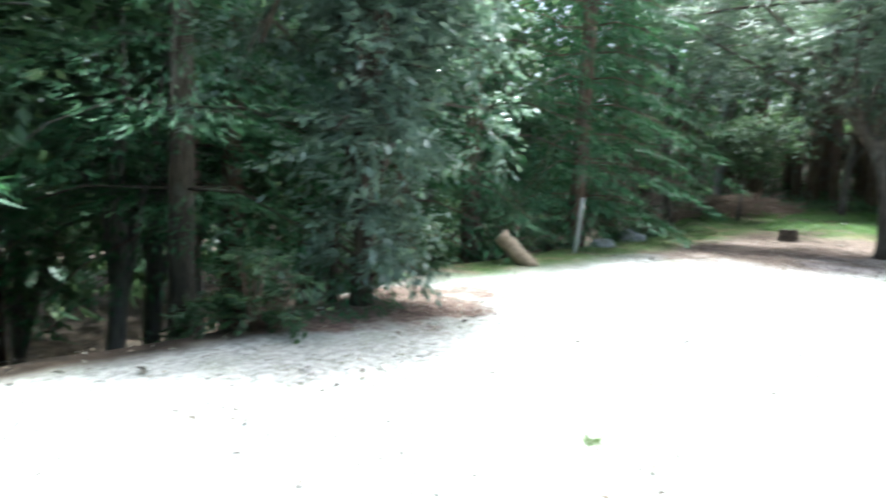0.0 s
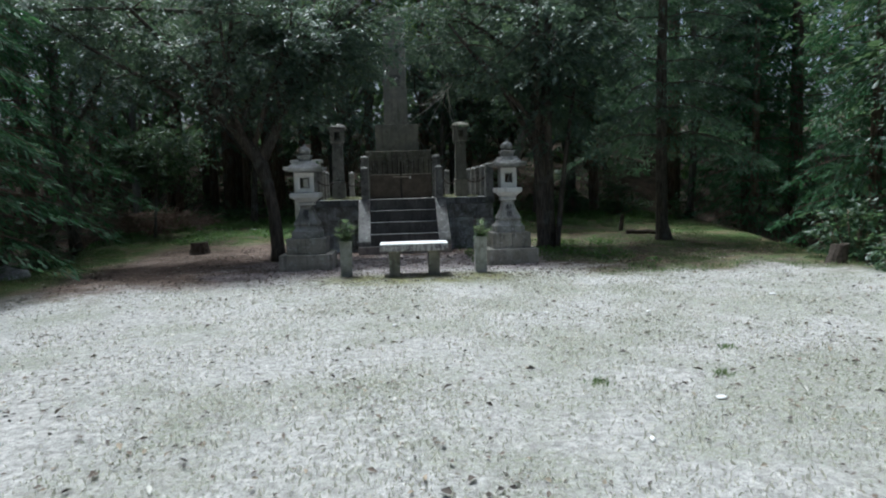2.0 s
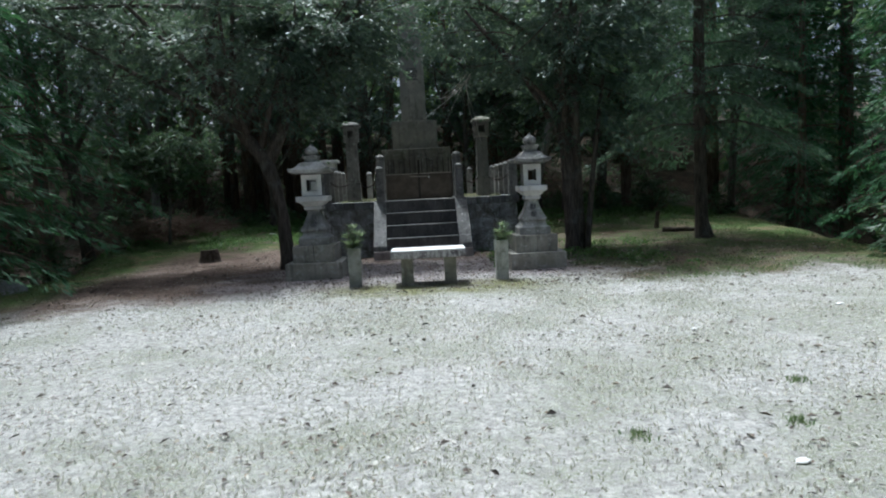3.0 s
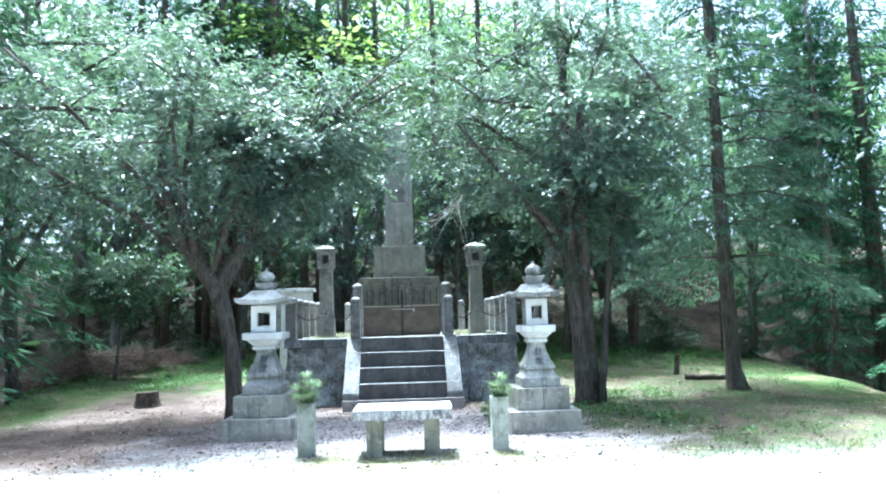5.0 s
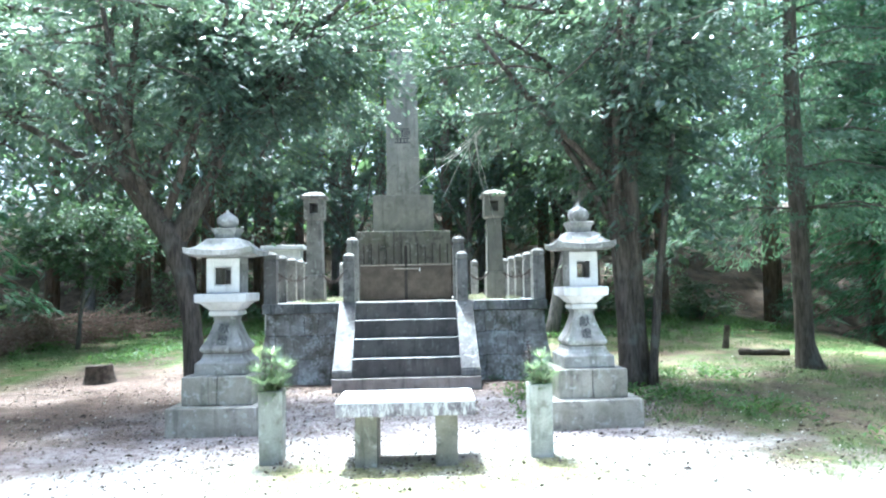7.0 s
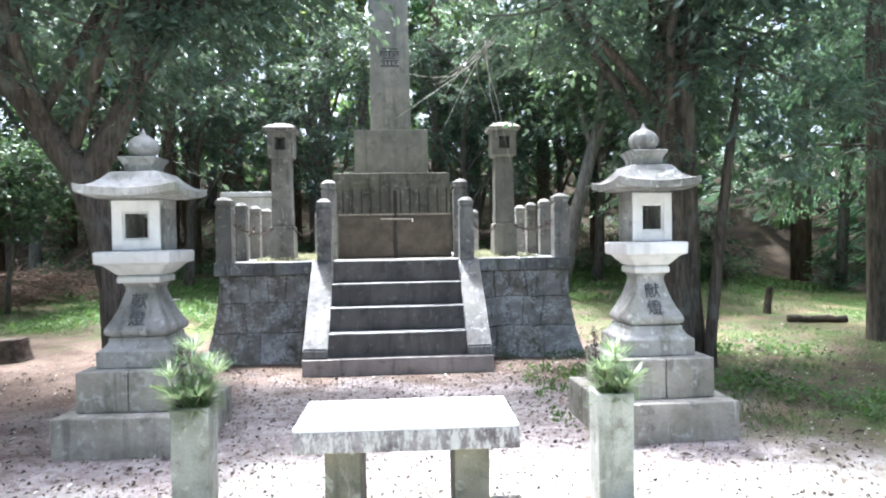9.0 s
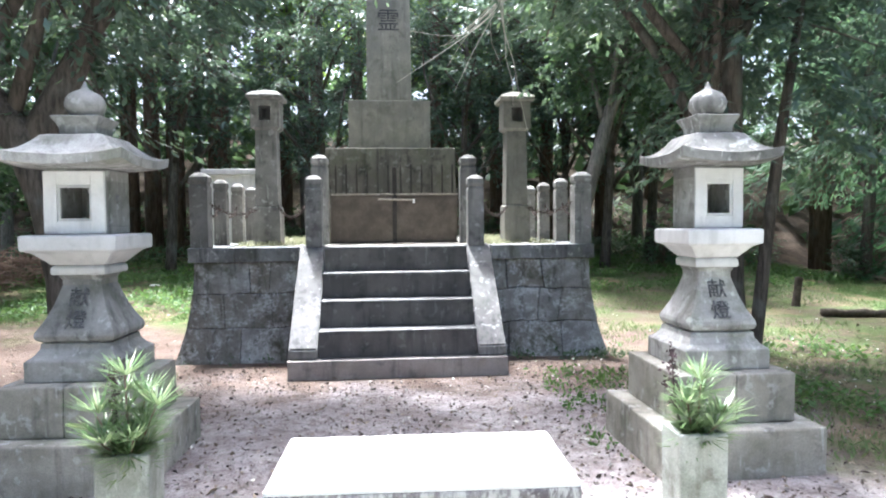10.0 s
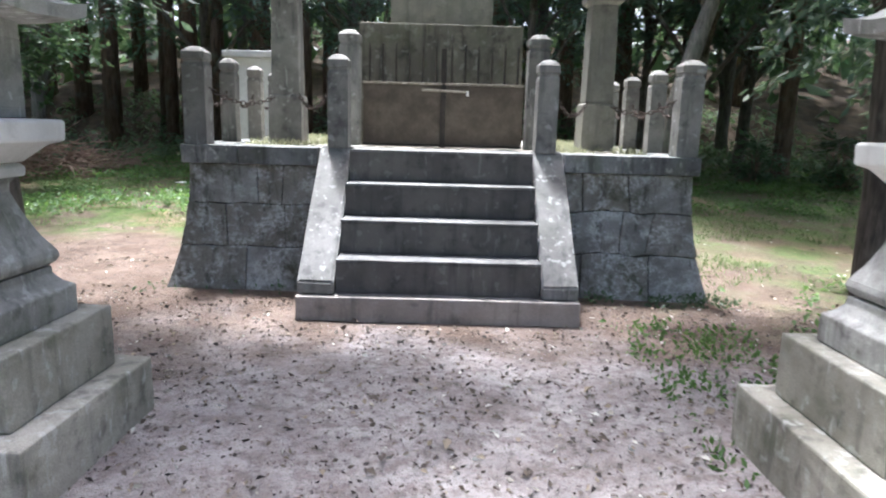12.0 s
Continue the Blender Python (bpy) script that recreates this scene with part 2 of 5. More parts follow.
def crumb_material():
    m = Nodes("soil_crumb")
    ran = m.geo.outputs["Random Per Island"]
    col = m.mix(m.span(ran, 0.0, 0.5), (0.07, 0.055, 0.05), (0.2, 0.165, 0.155))
    col = m.mix(m.span(ran, 0.5, 1.0), col, (0.46, 0.42, 0.42))
    return m.done(col, 0.95, 0.1)


LITTER = litter_material()
CRUMB = crumb_material()


def ground_material():
    """Pale sand in the clearing, brown earth round the monument, moss and grass behind, dark litter under the trees."""
    m = Nodes("clearing_ground")
    sep = m.node("ShaderNodeSeparateXYZ", Vector=m.pos)
    x, y = sep.outputs[0], sep.outputs[1]
    broad, mid, fine, grit = m.noise(0.45, 4), m.noise(2.2, 6, 0.65), m.noise(14.0, 6, 0.7), m.noise(120.0, 3, 0.7)
    wob = m.math("MULTIPLY", m.math("SUBTRACT", m.noise(0.8, 5, 0.65), 0.5), 5.0)
    yw, xw = m.math("ADD", y, wob), m.math("ADD", x, wob)
    sand = m.mix(m.span(fine, 0.3, 0.7), (0.29, 0.284, 0.262), (0.63, 0.625, 0.59))
    lean = m.math("MULTIPLY", m.span(x, -2.0, 1.5), 0.06)
    tint = m.math("MULTIPLY", m.span(m.math("ADD", m.noise(0.8, 7, 0.72), lean), 0.46, 0.64), m.math("MULTIPLY", m.span(fine, 0.3, 0.62), m.span(m.noise(33.0, 5, 0.8), 0.36, 0.56)))
    sand = m.mix(m.math("MULTIPLY", tint, 0.85), sand, (0.18, 0.21, 0.11))
    sand = m.mix(m.span(mid, 0.55, 0.75, 0.0, 0.28), sand, (0.24, 0.22, 0.18))
    sand = m.mix(m.span(m.noise(40.0, 5, 0.75), 0.5, 0.66, 0.0, 0.75), sand, (0.17, 0.16, 0.145))
    sand = m.mix(m.span(m.noise(60.0, 4, 0.8), 0.56, 0.7, 0.0, 0.6), sand, (0.66, 0.66, 0.64))
    sand = m.mix(m.span(m.cells(75.0), 0.0, 0.3, 0.55, 0.0), sand, (0.16, 0.15, 0.13))
    sand = m.mix(m.span(m.cells(1.0, m.scaled(52.0, 47.0, 52.0)), 0.0, 0.22, 0.7, 0.0), sand, (0.78, 0.78, 0.74))
    sand = m.mix(m.span(grit, 0.55, 0.75, 0.0, 0.6), sand, (0.2, 0.19, 0.18))
    earth = m.mix(m.span(mid, 0.35, 0.65), (0.105, 0.074, 0.056), (0.2, 0.149, 0.12))
    dust = m.mix(m.span(mid, 0.35, 0.65), (0.28, 0.25, 0.245), (0.44, 0.405, 0.4))
    dust = m.mix(m.span(m.noise(9.0, 6, 0.7), 0.46, 0.64, 0.0, 0.6), dust, (0.17, 0.135, 0.125))
    earth = m.mix(m.math("MULTIPLY", m.span(yw, -0.9, -2.4), m.span(m.math("ABSOLUTE", xw), 3.4, 2.0)), earth, dust)
    earth = m.mix(m.span(fine, 0.48, 0.72, 0.0, 0.75), earth, (0.085, 0.07, 0.065))
    earth = m.mix(m.span(m.cells(60.0), 0.0, 0.3, 0.6, 0.0), earth, (0.055, 0.045, 0.042))
    earth = m.mix(m.span(m.noise(48.0, 5, 0.8), 0.5, 0.62, 0.0, 0.3), earth, (0.3, 0.235, 0.2))
    earth = m.mix(m.span(grit, 0.54, 0.7, 0.0, 0.7), earth, (0.06, 0.052, 0.05))
    earth = m.mix(m.span(m.noise(70.0, 4, 0.7), 0.6, 0.7, 0.0, 0.6), earth, (0.42, 0.4, 0.39))
    grass = m.mix(m.span(fine, 0.35, 0.65), (0.05, 0.095, 0.028), (0.115, 0.165, 0.052))
    grass = m.mix(m.span(m.noise(1.3, 6, 0.7), 0.46, 0.62, 0.0, 0.85), grass, (0.2, 0.155, 0.095))
    grass = m.mix(m.span(m.noise(28.0, 4, 0.7), 0.52, 0.68, 0.0, 0.7), grass, (0.05, 0.06, 0.02))
    wood = m.mix(m.span(mid, 0.35, 0.65), (0.035, 0.028, 0.02), (0.1, 0.075, 0.055))
    # dark earth drawn further forward on the left, standing in for tree shade
    reach = m.math("MULTIPLY", m.math("MINIMUM", m.math("MAXIMUM", m.math("SUBTRACT", -1.8, x), 0.0), 3.0), 0.38)
    col = m.mix(m.span(m.math("ADD", yw, reach), -3.6, -5.2), earth, sand)
    col = m.mix(m.math("MULTIPLY", m.span(yw, 0.8, 3.0), m.span(m.noise(1.6, 6, 0.7), 0.36, 0.54)), col, grass)
    side = m.math("MULTIPLY", m.span(xw, 2.0, 3.6), m.span(yw, -6.2, -4.2))
    col = m.mix(m.math("MULTIPLY", side, m.span(mid, 0.38, 0.6, 0.2, 0.85)), m.mix(m.math("MULTIPLY", side, 0.75), col, earth), grass)
    belt = m.math("MULTIPLY", m.span(m.math("ABSOLUTE", m.math("ADD", y, 4.9)), 0.75, 0.3), m.span(m.math("ABSOLUTE", m.math("SUBTRACT", x, 0.15)), 2.2, 1.0))
    moss = m.mix(m.span(fine, 0.35, 0.65), (0.12, 0.125, 0.045), (0.24, 0.235, 0.11))
    col = m.mix(m.math("MULTIPLY", belt, m.span(mid, 0.34, 0.56, 0.0, 0.9)), col, moss)
    rim = m.span(m.math("ABSOLUTE", m.math("SUBTRACT", m.math("ADD", x, m.math("MULTIPLY", wob, 0.25)), 0.7)), 6.0, 6.9)
    col = m.mix(m.math("MULTIPLY", rim, m.span(y, -11.0, -9.0)), col, grass)
    away = m.span(m.math("ABSOLUTE", m.math("SUBTRACT", x, 0.7)), 7.6, 9.2)
    col = m.mix(m.math("MAXIMUM", away, m.span(yw, 9.5, 12.5)), col, wood)
    left = m.math("MULTIPLY", m.span(m.math("ADD", x, m.math("MULTIPLY", wob, 0.12)), -5.05, -5.35), m.span(y, -11.5, -12.5))
    col = m.mix(left, col, wood)
    patch = m.math("ADD", m.math("POWER", m.math("ADD", x, 5.5), 2.0), m.math("POWER", m.math("MULTIPLY", m.math("ADD", y, 11.7), 0.75), 2.0))
    col = m.mix(m.span(m.math("ADD", patch, wob), 1.5, 0.6), col, m.mix(m.span(fine, 0.35, 0.65), (0.1, 0.065, 0.05), (0.22, 0.16, 0.13)))
    height = m.math("ADD", m.math("MULTIPLY", grit, 0.5), m.math("ADD", fine, mid))
    m.bump(height, 1.0, 0.025)
    return m.done(col, 0.95, 0.15)


GROUND = ground_material()


# ---- making meshes ----
def part(name, bm, material, parent=None, label="", smooth=False):
    """Links a bmesh as one mesh object under a thing or a part."""
    me = bpy.data.meshes.new(name)
    bm.to_mesh(me)
    bm.free()
    me.materials.append(material)
    if smooth:
        me.polygons.foreach_set("use_smooth", [True] * len(me.polygons))
    ob = new(name, me)
    if parent:
        ob.parent = parent
    return tagged(ob, label)


def quick(name, verts, faces, material, parent=None, smooth=False):
    """A mesh straight from arrays."""
    me = bpy.data.meshes.new(name)
    me.from_pydata(verts, [], faces)
    me.materials.append(material)
    if smooth:
        me.polygons.foreach_set("use_smooth", [True] * len(me.polygons))
    ob = new(name, me)
    if parent:
        ob.parent = parent
    return ob


def thing(name, x, y, z=0.0, rz=0.0, label="", category="", group=""):
    ob = new(name)
    ob.empty_display_size = 0.1
    ob.matrix_basis = pose(x, y, z, 0, 0, rz)
    return tagged(ob, label, category, group)


def box(bm, x0, x1, y0, y1, z0, z1, bevel=0.01, cuts=0, wear=0.0):
    """Adds a block with rounded arrises; wear roughens it a little."""
    made = bmesh.ops.create_cube(bm, size=1.0)["verts"]
    for v in made:
        v.co = Vector((x0 + (v.co.x + 0.5) * (x1 - x0), y0 + (v.co.y + 0.5) * (y1 - y0), z0 + (v.co.z + 0.5) * (z1 - z0)))
    edges = list({e for v in made for e in v.link_edges})
    if cuts:
        bmesh.ops.subdivide_edges(bm, edges=edges, cuts=cuts, use_grid_fill=True)
        made = [v for v in bm.verts if x0 - 1e-5 <= v.co.x <= x1 + 1e-5 and y0 - 1e-5 <= v.co.y <= y1 + 1e-5 and z0 - 1e-5 <= v.co.z <= z1 + 1e-5]
        edges = [e for e in bm.edges if len(e.link_faces) == 2 and e.link_faces[0].normal.angle(e.link_faces[1].normal, 0) > 0.5 and e.verts[0] in made]
    if bevel:
        bmesh.ops.bevel(bm, geom=edges, offset=bevel, segments=2, profile=0.6, affect="EDGES")
    if wear:
        for v in bm.verts:
            v.co += noise.noise_vector(v.co * 9.0) * wear + noise.noise_vector(v.co * 31.0) * wear * 0.5
    return bm


def block(*a, **k):
    return box(bmesh.new(), *a, **k)


def rings(profile, square=True, sides=4, cap=True, twist=0.0):
    """A turned or four-sided body from (half width, height) pairs."""
    bm = bmesh.new()
    rows = []
    n = 4 if square else sides
    for r, z in profile:
        k = r * math.sqrt(2) if square else r
        a0 = math.pi / 4 if square else twist
        rows.append([bm.verts.new((k * math.cos(a0 + 2 * math.pi * i / n), k * math.sin(a0 + 2 * math.pi * i / n), z)) for i in range(n)])
    for a, b in zip(rows, rows[1:]):
        for i in range(n):
            bm.faces.new((a[i], a[(i + 1) % n], b[(i + 1) % n], b[i]))
    if cap:
        bm.faces.new(rows[0][::-1])
        bm.faces.new(rows[-1])
    return bm


def soften(bm, offset=0.008, angle=0.45):
    bm.normal_update()
    edges = [e for e in bm.edges if len(e.link_faces) == 2 and e.link_faces[0].normal.angle(e.link_faces[1].normal, 0) > angle]
    bmesh.ops.bevel(bm, geom=edges, offset=offset, segments=2, profile=0.6, affect="EDGES")
    return bm


def tube(points, radii, sides=7):
    """Vertices and faces of a tapered tube along points."""
    verts, faces = [], []
    pts = [Vector(p) for p in points]
    for i, (p, r) in enumerate(zip(pts, radii)):
        d = (pts[min(i + 1, len(pts) - 1)] - pts[max(i - 1, 0)]).normalized()
        u = d.cross(Vector((0.31, 0.9, 0.17))).normalized()
        w = d.cross(u)
        for k in range(sides):
            a = 2 * math.pi * k / sides
            verts.append(p + (u * math.cos(a) + w * math.sin(a)) * r)
    for i in range(len(pts) - 1):
        for k in range(sides):
            a, b = i * sides + k, i * sides + (k + 1) % sides
            faces.append((a, b, b + sides, a + sides))
    faces.append(tuple(range(len(verts) - sides, len(verts))))
    faces.append(tuple(range(sides))[::-1])
    return verts, faces


def joined(tubes):
    verts, faces = [], []
    for v, f in tubes:
        o = len(verts)
        verts += v
        faces += [tuple(i + o for i in q) for q in f]
    return verts, faces


def blades(centres, along, across, length, width, fold=0.25):
    """Arrays of folded four-cornered leaves: base, two sides, tip."""
    c, d, s = np.asarray(centres), np.asarray(along), np.asarray(across)
    d = d / np.linalg.norm(d, axis=1, keepdims=True)
    s = s - d * np.sum(s * d, axis=1, keepdims=True)
    s = s / np.linalg.norm(s, axis=1, keepdims=True)
    up = np.cross(d, s)
    ln, wd = np.asarray(length)[:, None], np.asarray(width)[:, None]
    mid = c + d * ln * 0.48
    v = np.stack([c, mid + s * wd * 0.5 + up * wd * fold, c + d * ln, mid - s * wd * 0.5 + up * wd * fold], 1).reshape(-1, 3)
    return v


def blade_mesh(name, v):
    """A mesh of the folded leaves, two triangles each."""
    n = len(v) // 4
    i = np.arange(n)[:, None] * 4
    tri = np.concatenate([i + [0, 2, 1], i + [0, 3, 2]], 1).reshape(-1)
    me = bpy.data.meshes.new(name)
    me.vertices.add(len(v))
    me.vertices.foreach_set("co", v.astype(np.float32).ravel())
    me.loops.add(len(tri))
    me.loops.foreach_set("vertex_index", tri.astype(np.int32))
    me.polygons.add(2 * n)
    me.polygons.foreach_set("loop_start", np.arange(0, 6 * n, 3, dtype=np.int32))
    me.polygons.foreach_set("loop_total", np.full(2 * n, 3, dtype=np.int32))
    me.update()
    me.validate()
    return me


def lettering(name, words, size, depth, material, parent, place, tilt=90.0, rz=0.0):
    """Characters as a shallow mesh, upright, read from the front."""
    cu = bpy.data.curves.new(name, "FONT")
    cu.body, cu.size, cu.extrude, cu.align_x, cu.align_y = words, size, depth, "CENTER", "CENTER"
    cu.space_line = 0.95
    tmp = bpy.data.objects.new(name, cu)
    scene.collection.objects.link(tmp)
    me = bpy.data.meshes.new_from_object(tmp.evaluated_get(bpy.context.evaluated_depsgraph_get()))
    bpy.data.objects.remove(tmp)
    me.materials.clear()
    me.materials.append(material)
    ob = new(name, me)
    ob.parent = parent
    ob.matrix_basis = pose(*place, tilt, 0, rz)
    return ob


# ---- ground ----
def lerp(a, b, t):
    return a + (b - a) * max(0.0, min(1.0, t))


def edge_left(y):
    if y < -9:
        return lerp(-5.35, -6.6, (y + 13) / 4)
    return -6.6 if y < 0 else lerp(-6.6, -8.6, y / 6)


def edge_right(y):
    return lerp(6.3, 8.2, (y + 7) / 7) if y < 0 else lerp(8.2, 9.3, y / 6)


def height(x, y):
    """The lie of the land: a flat clearing, a bank behind it, and slopes that fall away on both sides."""
    z = 0.04 * max(0.0, min(y, 11.0))
    back = max(0.0, y - 10.5)
    z += 0.33 * min(back, 16.0) * min(1.0, back / 3.0)
    out = max(edge_left(y) - x, x - edge_right(y), 0.0)
    fall = 0.42 * min(out, 9.0) * min(1.0, out / 1.2)
    z -= fall * max(0.0, min(1.0, (16.0 - y) / 10.0))
    bumps = 0.025 + 0.12 * min(1.0, out / 2 + back / 3)
    return z + bumps * (noise.noise(Vector((x * 0.7, y * 0.7, 0))) + 0.4 * noise.noise(Vector((x * 2.1, y * 2.1, 4))))


def build_ground():
    near = [i * 0.3 - 14 for i in range(94)]
    far = [16, 19, 23, 28, 35, 45, 60, 90, 150, 300, 800]
    xs = [-v for v in far[::-1]] + near + far
    ys = [-v - 8 for v in far[::-1]] + [i * 0.3 - 22 for i in range(147)] + [24, 27, 31, 36, 44, 60, 90, 150, 300, 800]
    verts = [(x, y, height(x, y)) for y in ys for x in xs]
    w = len(xs)
    faces = [(j * w + i, j * w + i + 1, (j + 1) * w + i + 1, (j + 1) * w + i) for j in range(len(ys) - 1) for i in range(w - 1)]
    ob = quick("ground", verts, faces, GROUND, smooth=True)
    tagged(ob, "pale sandy clearing with brown earth, moss and grass at its edges", "ground", kind="structure")


build_ground()


# ---- the raised terrace ----
TOP = 1.14


def flare(z):
    """How far the wall stands out at height z, in a sweeping batter."""
    return 0.165 * max(0.0, 1.0 - z / 0.97) ** 2.0


def wall_stone(parent, u0, u1, z0, z1, place, seed, low_end=False, high_end=False):
    """One stone of a battered wall. place(u, out, z) gives its points; an end at a corner follows the batter."""
    rng = random.Random(seed)
    n, k = 11, 11
    cols = [0.0, 0.014, 0.06, 0.2, 0.35, 0.5, 0.65, 0.8, 0.94, 0.986, 1.0]
    lean0 = 0.0 if low_end else 0.11 * noise.noise(Vector((u0 * 13.7, z0 * 5, 3)))
    lean1 = 0.0 if high_end else 0.11 * noise.noise(Vector((u1 * 13.7, z0 * 5, 3)))
    puff = rng.uniform(-0.005, 0.012)
    verts, faces = [], []
    for j in range(k):
        for i in range(n):
            a, b = cols[i], cols[j]
            z = z0 + 0.002 + (z1 - z0 - 0.004) * b
            w = math.sin(max(0.0, min(1.0, z)) * math.pi)
            u = u0 + 0.002 + (u1 - u0 - 0.004) * a
            inside = (0.0 if low_end and i == 0 else 1.0) * (0.0 if high_end and i == n - 1 else 1.0)
            z += w * (0.05 * noise.noise(Vector((u * 2.6, seed // 100, 1))) + 0.02 * noise.noise(Vector((u * 9.0, seed // 100, 6))))
            f = flare(z)
            u += (lean0 * (1 - a) + lean1 * a) * (b - 0.5)
            u += (-f * (1 - a) if low_end else 0.0) + (f * a if high_end else 0.0)
            rim = (i == 0 and not low_end) or (i == n - 1 and not high_end) or j in (0, k - 1)
            out = -0.011 if rim else puff * inside + inside * (0.01 * noise.noise(Vector((u * 7, z * 7, seed))) + 0.006 * noise.noise(Vector((u * 19, z * 19, seed))))
            if not rim and (i in (1, n - 2) or j in (1, k - 2)):
                out -= 0.0025
            verts.append(place(u, f + out, z))
    for j in range(k - 1):
        for i in range(n - 1):
            q = j * n + i
            faces.append((q, q + 1, q + n + 1, q + n))
    quick("wall_stone", verts, faces, WALL_STONE, parent)


def build_terrace():
    t = thing("stone_terrace", 0, 0, 0, 0, "raised terrace of dark stained stones with a pale coping", "terrace")
    core = bmesh.new()
    rows = []
    for z in (-0.1, 0.0, 0.15, 0.3, 0.5, 0.7, 0.85, 1.0):
        f = flare(max(z, 0)) - 0.035
        rows.append([core.verts.new(p) for p in ((-2.02 - f, -0.1 - f, z), (2.02 + f, -0.1 - f, z), (2.02 + f, 3.5 + f, z), (-2.02 - f, 3.5 + f, z))])
    for a, b in zip(rows, rows[1:]):
        for i in range(4):
            core.faces.new((a[i], a[(i + 1) % 4], b[(i + 1) % 4], b[i]))
    core.faces.new(rows[-1])
    part("mortar_core", core, JOINT, t)
    fill = bmesh.new()
    bmesh.ops.create_grid(fill, x_segments=40, y_segments=36, size=1.0)
    for v in fill.verts:
        v.co = Vector((v.co.x * 1.99, 1.72 + v.co.y * 1.72, TOP - 0.015 + 0.03 * noise.noise(v.co * 9)))
    part("gravel_fill", fill, plain("pale_gravel_fill", (0.34, 0.33, 0.29), (0.52, 0.5, 0.44), 22, 0.95, bump=0.8), t, "pale gravel with dry weeds")
    courses = ((-0.06, 0.34), (0.34, 0.68), (0.68, 0.995))
    rng = random.Random(5)

    def course(u0, u1, number, place, seed):
        for c, (z0, z1) in enumerate(courses):
            cuts = [u0]
            step = (u1 - u0) / number
            for i in range(1, number + (c % 2)):
                cuts.append(u0 + step * (i - 0.5 * (c % 2)) + rng.uniform(-0.3, 0.3) * step)
            cuts.append(u1)
            for i in range(len(cuts) - 1):
                low_end = i == 0 and (u0 < -1.9 or place is not front)
                high_end = i == len(cuts) - 2 and u1 > 1.9
                wall_stone(t, cuts[i], cuts[i + 1], z0, z1, place, seed + c * 20 + i, low_end, high_end)

    def front(u, out, z):
        return (u, -0.1 - out, z)

    course(-2.02, -0.72, 3, front, 10)
    course(0.72, 2.02, 3, front, 110)
    course(-0.1, 3.5, 8, lambda u, out, z: (-2.02 - out, u, z), 210)
    course(-0.1, 3.5, 8, lambda u, out, z: (2.02 + out, u, z), 310)
    for x0, x1 in ((-2.07, -1.62), (-1.615, -0.985), (0.985, 1.44), (1.445, 2.07)):
        part("coping", block(x0, x1, -0.145, 0.16, 0.995, TOP, 0.012, 4, 0.003), COPING, t)
    for s in (-1, 1):
        for i in range(4):
            y0 = 0.165 + i * 0.85
            part("coping", block(min(s * 2.07, s * 1.78), max(s * 2.07, s * 1.78), y0, y0 + 0.845, 0.995, TOP, 0.012, 3, 0.003), COPING, t)
    for x0, x1 in ((-1.775, -0.6), (-0.595, 0.6), (0.605, 1.775)):
        part("coping", block(x0, x1, 3.28, 3.57, 0.995, TOP, 0.012, 3, 0.003), COPING, t)


def build_stairs():
    t = thing("stone_staircase", 0, 0, 0, 0, "dark stone stairs with pale sloping side slabs and a low plinth", "stairs")
    part("plinth", block(-0.98, 0.985, -1.04, 0.0, -0.04, 0.168, 0.014, 8, 0.004), PLINTH_STONE, t, "worn brownish concrete plinth")
    rise, run = (TOP - 0.168) / 4, 0.235
    for i in range(4):
        z1 = 0.168 + rise * (i + 1)
        y0 = -0.93 + run * i
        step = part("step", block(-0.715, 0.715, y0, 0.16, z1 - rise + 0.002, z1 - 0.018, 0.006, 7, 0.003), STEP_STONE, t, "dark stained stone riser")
        # paler stone than the riser stands in for light on the tread
        part("tread", block(-0.715, 0.715, y0 - 0.006, 0.16 if i == 3 else y0 + run + 0.01, z1 - 0.017, z1, 0.006, 6, 0.003), TREAD_STONE, step, "worn tread toned paler for light from above")
    for s in (-1, 1):
        bm = bmesh.new()
        x0, x1 = (s * 0.72, s * 0.975)
        prof = ((-0.99, 0.168), (-0.99, 0.262), (-0.06, TOP + 0.01), (0.16, TOP + 0.01), (0.16, 0.168))
        a = [bm.verts.new((x0, y, z)) for y, z in prof]
        b = [bm.verts.new((x1, y, z)) for y, z in prof]
        bm.faces.new(a), bm.faces.new(b[::-1])
        for i in range(5):
            bm.faces.new((a[i], b[i], b[(i + 1) % 5], a[(i + 1) % 5]))
        bmesh.ops.recalc_face_normals(bm, faces=bm.faces)
        bmesh.ops.bevel(bm, geom=list(bm.edges), offset=0.014, segments=2, affect="EDGES")
        bmesh.ops.subdivide_edges(bm, edges=list(bm.edges), cuts=3, use_grid_fill=True)
        for v in bm.verts:
            v.co += noise.noise_vector(v.co * 8) * 0.004
        part("side_slab", bm, RAIL_STONE, t)


def post_mesh(half, top):
    """A square post with a groove and a low pyramid head."""
    h = half
    return soften(rings([(h, 0), (h, top - 0.15), (h * 0.96, top - 0.14), (h * 0.88, top - 0.13), (h * 0.88, top - 0.11), (h * 1.02, top - 0.1), (h * 1.02, top - 0.045), (h * 0.55, top - 0.008), (h * 0.2, top)]), 0.007, 0.3)


